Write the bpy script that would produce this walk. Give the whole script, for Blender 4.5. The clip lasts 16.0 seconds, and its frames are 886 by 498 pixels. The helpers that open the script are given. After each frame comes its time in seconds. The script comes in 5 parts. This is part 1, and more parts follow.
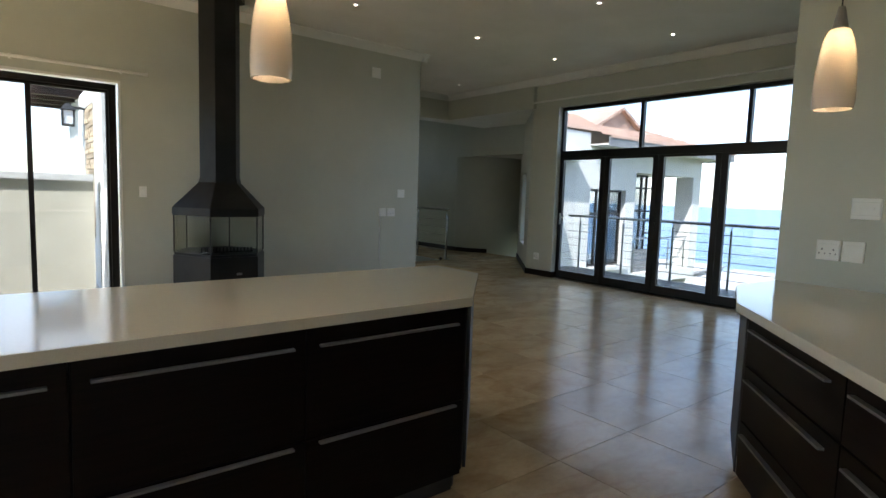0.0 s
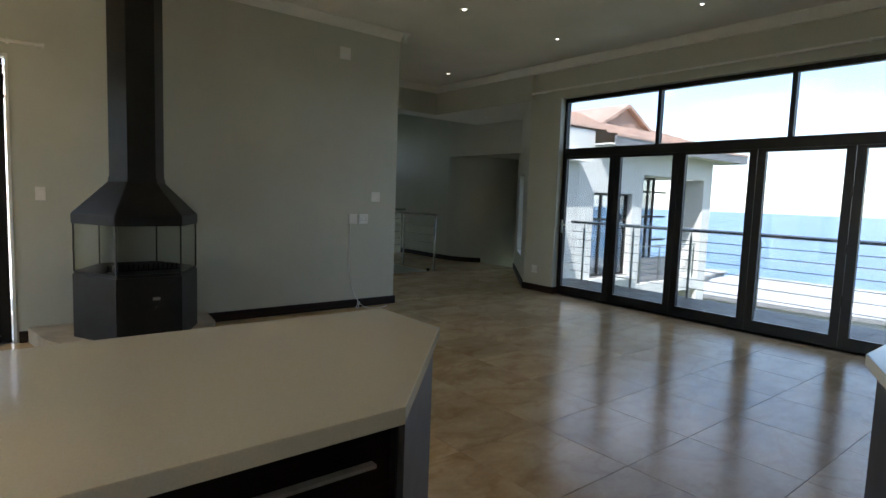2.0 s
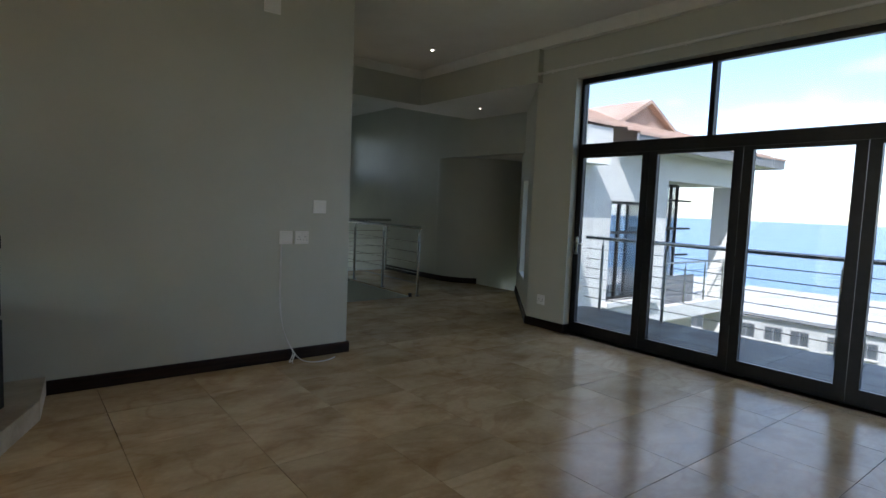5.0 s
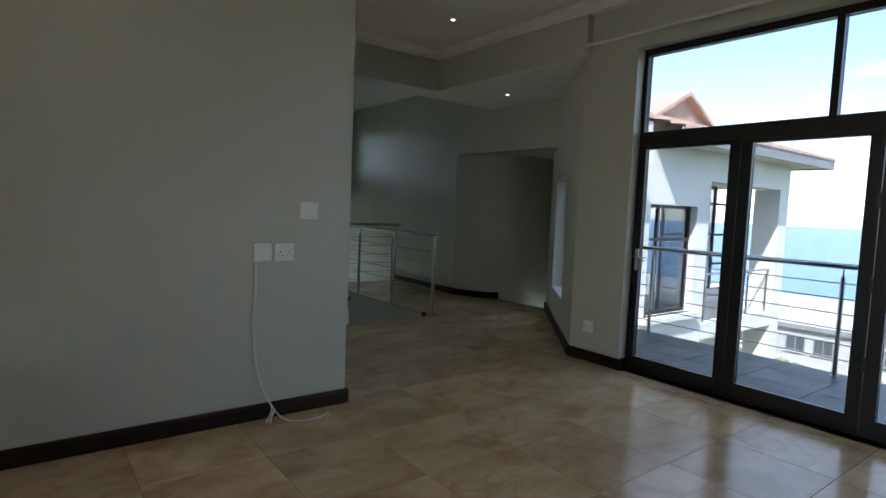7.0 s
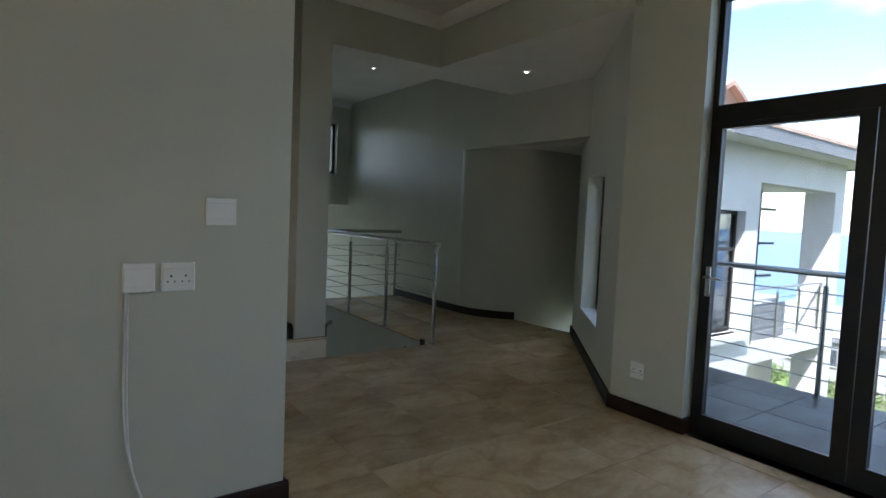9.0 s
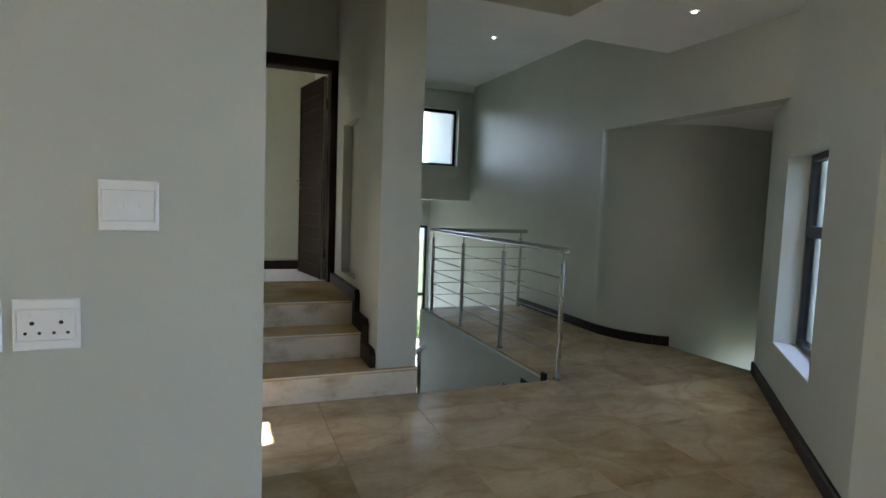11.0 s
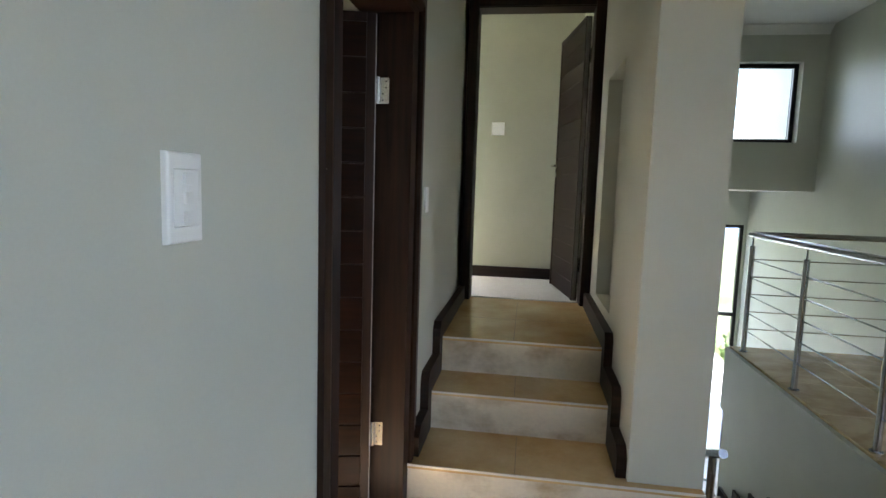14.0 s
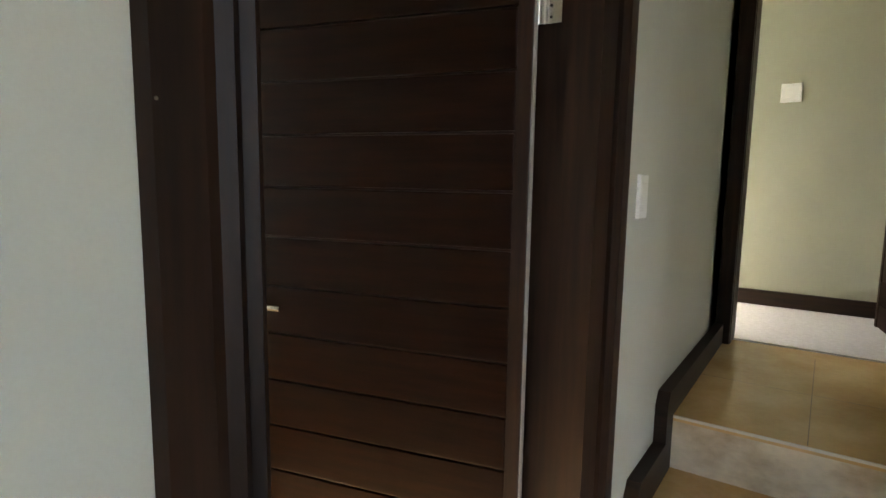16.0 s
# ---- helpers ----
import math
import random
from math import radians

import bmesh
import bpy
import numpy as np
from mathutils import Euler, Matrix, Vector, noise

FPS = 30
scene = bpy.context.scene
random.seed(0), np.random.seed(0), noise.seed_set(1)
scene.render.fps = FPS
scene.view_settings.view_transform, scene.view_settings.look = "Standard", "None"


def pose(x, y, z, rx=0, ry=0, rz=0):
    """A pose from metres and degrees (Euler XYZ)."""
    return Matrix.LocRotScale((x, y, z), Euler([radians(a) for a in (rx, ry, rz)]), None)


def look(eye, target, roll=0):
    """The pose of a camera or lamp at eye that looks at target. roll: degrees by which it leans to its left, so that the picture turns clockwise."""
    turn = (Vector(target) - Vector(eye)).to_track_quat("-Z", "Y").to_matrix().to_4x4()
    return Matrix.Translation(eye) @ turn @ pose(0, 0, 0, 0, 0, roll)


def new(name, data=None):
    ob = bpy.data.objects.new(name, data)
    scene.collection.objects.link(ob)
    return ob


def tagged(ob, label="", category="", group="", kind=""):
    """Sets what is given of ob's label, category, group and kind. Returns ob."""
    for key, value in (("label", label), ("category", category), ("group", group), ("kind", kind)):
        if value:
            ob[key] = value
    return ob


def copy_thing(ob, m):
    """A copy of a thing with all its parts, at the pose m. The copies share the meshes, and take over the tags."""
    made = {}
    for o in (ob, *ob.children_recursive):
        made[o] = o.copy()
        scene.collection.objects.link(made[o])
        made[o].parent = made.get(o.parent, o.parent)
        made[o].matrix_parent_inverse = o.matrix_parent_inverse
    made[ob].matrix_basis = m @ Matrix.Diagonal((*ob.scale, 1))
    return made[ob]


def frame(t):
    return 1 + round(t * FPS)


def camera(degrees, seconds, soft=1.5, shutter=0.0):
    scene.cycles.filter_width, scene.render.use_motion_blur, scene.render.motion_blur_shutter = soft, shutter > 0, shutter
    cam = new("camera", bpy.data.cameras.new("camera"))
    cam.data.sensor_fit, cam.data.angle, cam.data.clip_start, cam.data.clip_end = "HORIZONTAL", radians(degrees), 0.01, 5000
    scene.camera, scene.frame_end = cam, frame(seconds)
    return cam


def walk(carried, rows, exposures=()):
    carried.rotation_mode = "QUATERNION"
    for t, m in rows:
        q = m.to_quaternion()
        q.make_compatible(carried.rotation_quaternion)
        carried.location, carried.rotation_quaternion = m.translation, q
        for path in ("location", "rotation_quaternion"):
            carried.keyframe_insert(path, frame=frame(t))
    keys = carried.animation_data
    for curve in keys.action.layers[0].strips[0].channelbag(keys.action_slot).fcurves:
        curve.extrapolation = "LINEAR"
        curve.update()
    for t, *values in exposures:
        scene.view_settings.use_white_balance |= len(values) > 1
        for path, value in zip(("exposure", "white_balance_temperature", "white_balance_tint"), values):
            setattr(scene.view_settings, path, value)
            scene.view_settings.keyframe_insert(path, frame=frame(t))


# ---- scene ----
cam = camera(77.1, 16.0)
PATH = [
    (0, (2.238, 0.87, 1.384), (3.482, 2.423, 1.188), 1.9),
    (0.5, (2.46, 1.1, 1.385), (3.701, 2.657, 1.189), 2.0),
    (1, (2.688, 1.316, 1.374), (3.925, 2.876, 1.183), 2.0),
    (1.5, (2.924, 1.51, 1.392), (4.164, 3.068, 1.205), 2.0),
    (2, (3.185, 1.716, 1.399), (4.432, 3.268, 1.214), 2.1),
    (2.5, (3.418, 1.921, 1.392), (4.668, 3.472, 1.212), 2.1),
    (3, (3.656, 2.14, 1.401), (4.911, 3.687, 1.227), 2.1),
    (3.5, (3.923, 2.369, 1.407), (5.18, 3.915, 1.238), 2.2),
    (4, (4.187, 2.578, 1.4), (5.435, 4.132, 1.237), 2.2),
    (4.2, (4.302, 2.664, 1.416), (5.541, 4.225, 1.252), 2.1),
    (6.5, (5.159, 3.884, 1.449), (6.375, 5.464, 1.294), 2.5),
    (7, (5.339, 4.178, 1.435), (6.547, 5.764, 1.285), 2.4),
    (7.5, (5.549, 4.432, 1.433), (6.75, 6.024, 1.285), 2.4),
    (8, (5.803, 4.685, 1.459), (6.994, 6.284, 1.306), 2.3),
    (8.5, (6.049, 4.935, 1.439), (7.228, 6.544, 1.294), 2.3),
    (8.7, (6.133, 5.041, 1.422), (7.313, 6.65, 1.286), 2.4),
    (10.8, (7.033, 6.123, 1.389), (7.834, 7.949, 1.235), 2.2),
    (11, (7.093, 6.217, 1.402), (7.827, 8.071, 1.242), 2.1),
    (11.5, (7.231, 6.487, 1.389), (7.773, 8.405, 1.219), 2.0),
    (12, (7.341, 6.719, 1.386), (7.719, 8.675, 1.201), 2.0),
    (12.5, (7.471, 6.973, 1.393), (7.651, 8.955, 1.197), 1.9),
    (13, (7.525, 7.239, 1.389), (7.511, 9.228, 1.18), 2.0),
    (13.5, (7.6, 7.494, 1.398), (7.451, 9.476, 1.182), 2.0),
    (14, (7.664, 7.754, 1.4), (7.369, 9.72, 1.178), 1.8),
    (14.5, (7.697, 8.012, 1.38), (7.199, 9.936, 1.152), 1.5),
    (15, (7.7, 8.296, 1.39), (7.017, 10.16, 1.154), 1.4),
    (15.5, (7.67, 8.556, 1.394), (6.794, 10.337, 1.152), 1.2),
    (16, (7.612, 8.757, 1.379), (6.485, 10.39, 1.126), 0.9),
]
EXPOSURES = [(0, 2.93, 6280, 14), (1.5, 2.78, 6280, 14), (4.2, 2.6, 6130, 17), (6.3, 2.83, 6130, 17), (8.7, 3.0, 6120, 17), (10.8, 3.9, 6130, 19), (13, 4.35, 6200, 18), (14.5, 4.62, 6650, 20), (16, 4.82, 7250, 20)]
walk(cam, [(t, look(eye, target, roll)) for t, eye, target, roll in PATH], EXPOSURES)

# ---- light ----
SUN_AZ, SUN_EL = 243.5, 47.0
sun_way = Vector((math.sin(radians(SUN_AZ)) * math.cos(radians(SUN_EL)), math.cos(radians(SUN_AZ)) * math.cos(radians(SUN_EL)), math.sin(radians(SUN_EL))))
sun = new("sun", bpy.data.lights.new("sun", "SUN"))
sun.data.energy, sun.data.angle, sun.data.color = 3.4, radians(0.55), (1.0, 0.95, 0.87)
sun.matrix_world = look(sun_way * 60, (0, 0, 0))
world = bpy.data.worlds.new("sky")
scene.world = world
world.use_nodes = True
wn, wl = world.node_tree.nodes, world.node_tree.links
wn.clear()
sky = wn.new("ShaderNodeTexSky")
sky.sky_type, sky.sun_disc = "NISHITA", False
sky.sun_elevation, sky.sun_rotation = radians(SUN_EL), radians(SUN_AZ)
sky.air_density, sky.dust_density, sky.ozone_density = 1.0, 0.6, 1.2
wtc = wn.new("ShaderNodeTexCoord")
wmap = wn.new("ShaderNodeMapping")
wmap.inputs["Scale"].default_value = (1.2, 1.2, 4.0)
wmap.inputs["Location"].default_value = (0.3, 0.1, 0.0)
cloud = wn.new("ShaderNodeTexNoise")
cloud.inputs["Scale"].default_value, cloud.inputs["Detail"].default_value, cloud.inputs["Roughness"].default_value = 1.7, 7.0, 0.55
ramp = wn.new("ShaderNodeValToRGB")
ramp.color_ramp.elements[0].position, ramp.color_ramp.elements[1].position = 0.47, 0.72
cmix = wn.new("ShaderNodeMix")
cmix.data_type = "RGBA"
cmix.inputs[7].default_value = (9.1, 9.7, 10.6, 1)
wbg = wn.new("ShaderNodeBackground")
wbg.inputs["Strength"].default_value = 0.12
wout = wn.new("ShaderNodeOutputWorld")
wl.new(wtc.outputs["Generated"], wmap.inputs["Vector"])
wl.new(wmap.outputs["Vector"], cloud.inputs["Vector"])
wl.new(cloud.outputs["Fac"], ramp.inputs["Fac"])
wl.new(ramp.outputs["Color"], cmix.inputs[0])
wl.new(sky.outputs["Color"], cmix.inputs[6])
wl.new(cmix.outputs[2], wbg.inputs["Color"])
wl.new(wbg.outputs["Background"], wout.inputs["Surface"])


# ---- materials ----
def material(name, low, high, rough=0.6, metal=0.0, scale=6.0, detail=5.0, bump=0.0, bump_scale=120.0, stretch=(1, 1, 1), coat=0.0, spread=(0.35, 0.65), fine=0.0, vary=0.0, rough_vary=0.0, veins=0.0, coords="Object"):
    """Two-colour mottled surface with fine grain, optional bump and a shift from piece to piece."""
    m = bpy.data.materials.new(name)
    m.use_nodes = True
    n, l = m.node_tree.nodes, m.node_tree.links
    b = n["Principled BSDF"]
    tc = n.new("ShaderNodeTexCoord")
    mp = n.new("ShaderNodeMapping")
    mp.inputs["Scale"].default_value = stretch
    l.new(tc.outputs[coords], mp.inputs["Vector"])
    source = mp.outputs["Vector"]
    if vary:
        info = n.new("ShaderNodeObjectInfo")
        add = n.new("ShaderNodeVectorMath")
        add.operation = "ADD"
        comb = n.new("ShaderNodeCombineXYZ")
        mul = n.new("ShaderNodeMath")
        mul.operation, mul.inputs[1].default_value = "MULTIPLY", 37.0
        l.new(info.outputs["Random"], mul.inputs[0])
        for i in range(3):
            l.new(mul.outputs[0], comb.inputs[i])
        l.new(source, add.inputs[0])
        l.new(comb.outputs[0], add.inputs[1])
        source = add.outputs[0]
    t = n.new("ShaderNodeTexNoise")
    t.inputs["Scale"].default_value, t.inputs["Detail"].default_value, t.inputs["Roughness"].default_value = scale, detail, 0.6
    l.new(source, t.inputs["Vector"])
    r = n.new("ShaderNodeValToRGB")
    r.color_ramp.elements[0].position, r.color_ramp.elements[1].position = spread
    r.color_ramp.elements[0].color, r.color_ramp.elements[1].color = (*low, 1), (*high, 1)
    l.new(t.outputs["Fac"], r.inputs["Fac"])
    colour = r.outputs["Color"]
    if fine:
        t2 = n.new("ShaderNodeTexNoise")
        t2.inputs["Scale"].default_value, t2.inputs["Detail"].default_value = bump_scale, 3.0
        l.new(source, t2.inputs["Vector"])
        hs = n.new("ShaderNodeMapRange")
        hs.inputs["To Min"].default_value, hs.inputs["To Max"].default_value = 1 - fine, 1 + fine
        l.new(t2.outputs["Fac"], hs.inputs["Value"])
        mx = n.new("ShaderNodeMix")
        mx.data_type, mx.blend_type = "RGBA", "MULTIPLY"
        mx.inputs[0].default_value = 1.0
        l.new(colour, mx.inputs[6])
        l.new(hs.outputs[0], mx.inputs[7])
        colour = mx.outputs[2]
    if veins:
        # thin rust-brown seams and blotches that wander through the stone
        wn1 = n.new("ShaderNodeTexNoise")
        wn1.inputs["Scale"].default_value, wn1.inputs["Detail"].default_value, wn1.inputs["Distortion"].default_value = 1.4, 6.0, 0.8
        l.new(source, wn1.inputs["Vector"])
        vr = n.new("ShaderNodeValToRGB")
        e = vr.color_ramp.elements
        e[0].position, e[1].position = 0.475, 0.56
        e[0].color, e[1].color = (0, 0, 0, 1), (0, 0, 0, 1)
        mid = e.new(0.505)
        mid.color = (1, 1, 1, 1)
        l.new(wn1.outputs["Fac"], vr.inputs["Fac"])
        vs = n.new("ShaderNodeMath")
        vs.operation, vs.inputs[1].default_value = "MULTIPLY", veins
        l.new(vr.outputs["Color"], vs.inputs[0])
        vm = n.new("ShaderNodeMix")
        vm.data_type, vm.blend_type = "RGBA", "MULTIPLY"
        vm.inputs[7].default_value = (0.62, 0.46, 0.32, 1)
        l.new(vs.outputs[0], vm.inputs[0])
        l.new(colour, vm.inputs[6])
        colour = vm.outputs[2]
    if vary:
        mr = n.new("ShaderNodeMapRange")
        mr.inputs["To Min"].default_value, mr.inputs["To Max"].default_value = 1 - vary, 1 + vary
        l.new(info.outputs["Random"], mr.inputs["Value"])
        mv = n.new("ShaderNodeMix")
        mv.data_type, mv.blend_type = "RGBA", "MULTIPLY"
        mv.inputs[0].default_value = 1.0
        l.new(colour, mv.inputs[6])
        l.new(mr.outputs[0], mv.inputs[7])
        colour = mv.outputs[2]
    l.new(colour, b.inputs["Base Color"])
    b.inputs["Roughness"].default_value, b.inputs["Metallic"].default_value = rough, metal
    if rough_vary:
        rv = n.new("ShaderNodeMapRange")
        rv.inputs["To Min"].default_value, rv.inputs["To Max"].default_value = max(0.02, rough - rough_vary), rough + rough_vary
        l.new(t.outputs["Fac"], rv.inputs["Value"])
        l.new(rv.outputs[0], b.inputs["Roughness"])
    if coat:
        b.inputs["Coat Weight"].default_value, b.inputs["Coat Roughness"].default_value = coat, 0.06
    if bump:
        t3 = n.new("ShaderNodeTexNoise")
        t3.inputs["Scale"].default_value, t3.inputs["Detail"].default_value = bump_scale, 4.0
        l.new(source, t3.inputs["Vector"])
        bp = n.new("ShaderNodeBump")
        bp.inputs["Strength"].default_value, bp.inputs["Distance"].default_value = bump, 0.004
        l.new(t3.outputs["Fac"], bp.inputs["Height"])
        l.new(bp.outputs["Normal"], b.inputs["Normal"])
    return m


def glass_material(name, tint=(0.93, 0.97, 0.96), rough=0.0, mirror=1.5):
    m = bpy.data.materials.new(name)
    m.use_nodes = True
    n, l = m.node_tree.nodes, m.node_tree.links
    n.clear()
    out, mixer = n.new("ShaderNodeOutputMaterial"), n.new("ShaderNodeMixShader")
    clear, gloss, fres = n.new("ShaderNodeBsdfTransparent"), n.new("ShaderNodeBsdfGlossy"), n.new("ShaderNodeLayerWeight")
    power, scaled = n.new("ShaderNodeMath"), n.new("ShaderNodeMath")
    clear.inputs["Color"].default_value = (*tint, 1)
    gloss.inputs["Roughness"].default_value = rough
    power.operation, power.inputs[1].default_value = "POWER", 5.0
    scaled.operation, scaled.inputs[1].default_value, scaled.inputs[2].default_value = "MULTIPLY_ADD", 0.9, ((mirror - 1) / (mirror + 1)) ** 2
    l.new(fres.outputs["Facing"], power.inputs[0])
    l.new(power.outputs[0], scaled.inputs[0])
    l.new(scaled.outputs[0], mixer.inputs[0])
    l.new(clear.outputs[0], mixer.inputs[1])
    l.new(gloss.outputs[0], mixer.inputs[2])
    l.new(mixer.outputs[0], out.inputs["Surface"])
    return m


def glow_material(name, colour, strength):
    m = bpy.data.materials.new(name)
    m.use_nodes = True
    b = m.node_tree.nodes["Principled BSDF"]
    b.inputs["Base Color"].default_value = (0.8, 0.78, 0.72, 1)
    b.inputs["Emission Color"].default_value = (*colour, 1)
    b.inputs["Emission Strength"].default_value = strength
    return m


PAINT = material("wall_paint", (0.515, 0.523, 0.447), (0.555, 0.563, 0.485), rough=0.40, scale=1.3, bump=0.06, bump_scale=220, fine=0.03)
GREENP = material("pale_green_paint", (0.40, 0.405, 0.30), (0.45, 0.455, 0.345), rough=0.5, scale=1.3, bump=0.12, bump_scale=220, fine=0.03)
WHITE = material("ceiling_paint", (0.74, 0.73, 0.68), (0.80, 0.79, 0.75), rough=0.75, scale=1.5, bump=0.08, bump_scale=200)
TRIM = material("white_trim", (0.76, 0.76, 0.72), (0.82, 0.82, 0.78), rough=0.4, scale=4)
TRAV = material("travertine", (0.41, 0.27, 0.120), (0.63, 0.475, 0.275), rough=0.20, scale=2.2, detail=10, spread=(0.28, 0.60), stretch=(1.0, 1.5, 1.0), fine=0.12, bump_scale=30, vary=0.09, rough_vary=0.06, veins=0.32)
STEP_TRAV = material("step_travertine", (0.45, 0.34, 0.20), (0.75, 0.67, 0.53), rough=0.3, scale=3.4, detail=10, spread=(0.30, 0.52), stretch=(1, 1, 1.6), fine=0.10, bump_scale=45, vary=0.06)
TREAD = material("tread_travertine", (0.56, 0.34, 0.13), (0.76, 0.56, 0.30), rough=0.2, scale=2.5, detail=8, spread=(0.3, 0.65), fine=0.08, bump_scale=45, vary=0.08)
GROUT = material("grout", (0.22, 0.155, 0.09), (0.30, 0.21, 0.125), rough=0.9, scale=20)
SKIRT = material("skirting_wood", (0.012, 0.0065, 0.0045), (0.030, 0.015, 0.009), rough=0.5, scale=3, stretch=(1, 1, 14), detail=8)
DOORWOOD = material("door_wood", (0.006, 0.0023, 0.0011), (0.0155, 0.0052, 0.002), rough=0.36, scale=3.0, stretch=(1.5, 1.5, 16), detail=9, fine=0.1, bump=0.1, bump_scale=90, vary=0.12)
DOORWOOD_V = material("door_frame_wood", (0.010, 0.0052, 0.0033), (0.027, 0.012, 0.0065), rough=0.45, scale=3.0, stretch=(16, 16, 0.8), detail=9, fine=0.1)
ALU = material("bronze_aluminium", (0.012, 0.011, 0.011), (0.020, 0.018, 0.017), rough=0.38, metal=0.35, scale=9, bump=0.05, bump_scale=400)
STEEL = material("brushed_steel", (0.38, 0.38, 0.375), (0.50, 0.50, 0.49), rough=0.17, metal=1.0, scale=5, stretch=(1, 1, 40))
CHROME = material("satin_chrome", (0.58, 0.58, 0.57), (0.68, 0.68, 0.67), rough=0.22, metal=1.0, scale=8)
PLASTIC = material("white_plastic", (0.84, 0.84, 0.80), (0.88, 0.88, 0.85), rough=0.32, scale=5)
DARKDOT = material("dark_slot", (0.01, 0.01, 0.01), (0.02, 0.02, 0.02), rough=0.6)
STONE_TOP = material("quartz_top", (0.66, 0.62, 0.515), (0.70, 0.66, 0.55), rough=0.12, scale=220, detail=2, fine=0.015, bump_scale=300)
CABINET = material("dark_veneer", (0.0045, 0.0022, 0.002), (0.010, 0.005, 0.0042), rough=0.42, scale=3.5, stretch=(1, 1, 18), detail=7)
for m, level in ((SKIRT, 0.25), (DOORWOOD, 0.10), (DOORWOOD_V, 0.2), (CABINET, 0.16)):
    m.node_tree.nodes["Principled BSDF"].inputs["Specular IOR Level"].default_value = level
KICK = material("kick_panel", (0.033, 0.032, 0.033), (0.052, 0.051, 0.052), rough=0.5, metal=0.1, scale=7)
BARS = material("handle_aluminium", (0.24, 0.24, 0.245), (0.30, 0.30, 0.30), rough=0.36, metal=0.5, scale=9, stretch=(20, 20, 1))
STOVE = material("black_steel", (0.007, 0.007, 0.007), (0.015, 0.015, 0.015), rough=0.48, metal=0.4, scale=5, fine=0.12, bump=0.08, bump_scale=260)
EDGE = material("pale_stone_edge", (0.66, 0.62, 0.54), (0.78, 0.74, 0.66), rough=0.35, scale=14)
HEARTH = material("hearth_stone", (0.36, 0.28, 0.18), (0.56, 0.48, 0.36), rough=0.28, scale=4, detail=8, fine=0.08, bump_scale=50)
PANE = glass_material("window_glass", (0.605, 0.63, 0.64))
STOVE_GLASS = glass_material("stove_glass", (0.93, 0.94, 0.92), mirror=1.25)
FROST = material("frosted_pane", (0.60, 0.64, 0.68), (0.66, 0.70, 0.74), rough=0.5, scale=3)
OPAL = bpy.data.materials.new("opal_glass")
OPAL.use_nodes = True
on, ol = OPAL.node_tree.nodes, OPAL.node_tree.links
on.clear()
oo, om1, om2 = on.new("ShaderNodeOutputMaterial"), on.new("ShaderNodeMixShader"), on.new("ShaderNodeMixShader")
od, ot, og, of = on.new("ShaderNodeBsdfDiffuse"), on.new("ShaderNodeBsdfTranslucent"), on.new("ShaderNodeBsdfGlossy"), on.new("ShaderNodeFresnel")
od.inputs["Color"].default_value, ot.inputs["Color"].default_value = (0.78, 0.74, 0.70, 1), (0.86, 0.80, 0.72, 1)
og.inputs["Roughness"].default_value, om1.inputs[0].default_value = 0.08, 0.42
ol.new(od.outputs[0], om1.inputs[1])
ol.new(ot.outputs[0], om1.inputs[2])
ol.new(of.outputs[0], om2.inputs[0])
ol.new(om1.outputs[0], om2.inputs[1])
ol.new(og.outputs[0], om2.inputs[2])
ol.new(om2.outputs[0], oo.inputs["Surface"])
BULB = glow_material("lit_bulb", (1.0, 0.72, 0.40), 13.0)
DARKGLASS = material("dark_window_glass", (0.05, 0.06, 0.07), (0.09, 0.10, 0.11), rough=0.08, scale=1.0)
PALE_EDGE = material("pale_door_edge", (0.34, 0.32, 0.30), (0.44, 0.42, 0.39), rough=0.5, scale=20)
DOWN = glow_material("downlight_lens", (1.0, 0.90, 0.76), 9.0)
RENDERW = material("white_render", (0.53, 0.525, 0.50), (0.61, 0.605, 0.58), rough=0.8, scale=1.6, bump=0.15, bump_scale=90, fine=0.04)
CREAM = material("cream_render", (0.46, 0.43, 0.35), (0.54, 0.51, 0.42), rough=0.8, scale=1.6, bump=0.15, bump_scale=90)
ROOFT = material("clay_roof_tile", (0.32, 0.21, 0.16), (0.48, 0.34, 0.27), rough=0.7, scale=3, detail=6, vary=0.2)
FASCIA = material("fascia_grey", (0.15, 0.15, 0.155), (0.21, 0.21, 0.215), rough=0.5, scale=4)
SLATE = material("slate_paving", (0.012, 0.019, 0.024), (0.11, 0.125, 0.128), rough=0.5, scale=1.7, detail=6, spread=(0.40, 0.58), vary=0.12, rough_vary=0.15)
SEA = material("sea", (0.034, 0.106, 0.222), (0.050, 0.138, 0.262), rough=0.30, scale=0.012, detail=9, stretch=(1, 2.5, 1), fine=0.10, bump_scale=0.09)
GRASS = material("grass", (0.07, 0.10, 0.03), (0.20, 0.20, 0.10), rough=0.9, scale=0.25, detail=9, fine=0.2, bump_scale=6)
LEAF = material("leaf", (0.06, 0.11, 0.02), (0.16, 0.21, 0.06), rough=0.6, scale=3, vary=0.2)
CONCRETE = material("pale_concrete", (0.42, 0.41, 0.38), (0.55, 0.54, 0.51), rough=0.85, scale=1.5, detail=8, fine=0.06, bump_scale=20)
CLAD = material("stone_cladding", (0.22, 0.16, 0.10), (0.42, 0.33, 0.22), rough=0.8, scale=6, detail=6, vary=0.35)
HOUSEW = material("weathered_render", (0.36, 0.36, 0.35), (0.47, 0.47, 0.455), rough=0.85, scale=0.5, fine=0.05, vary=0.2)
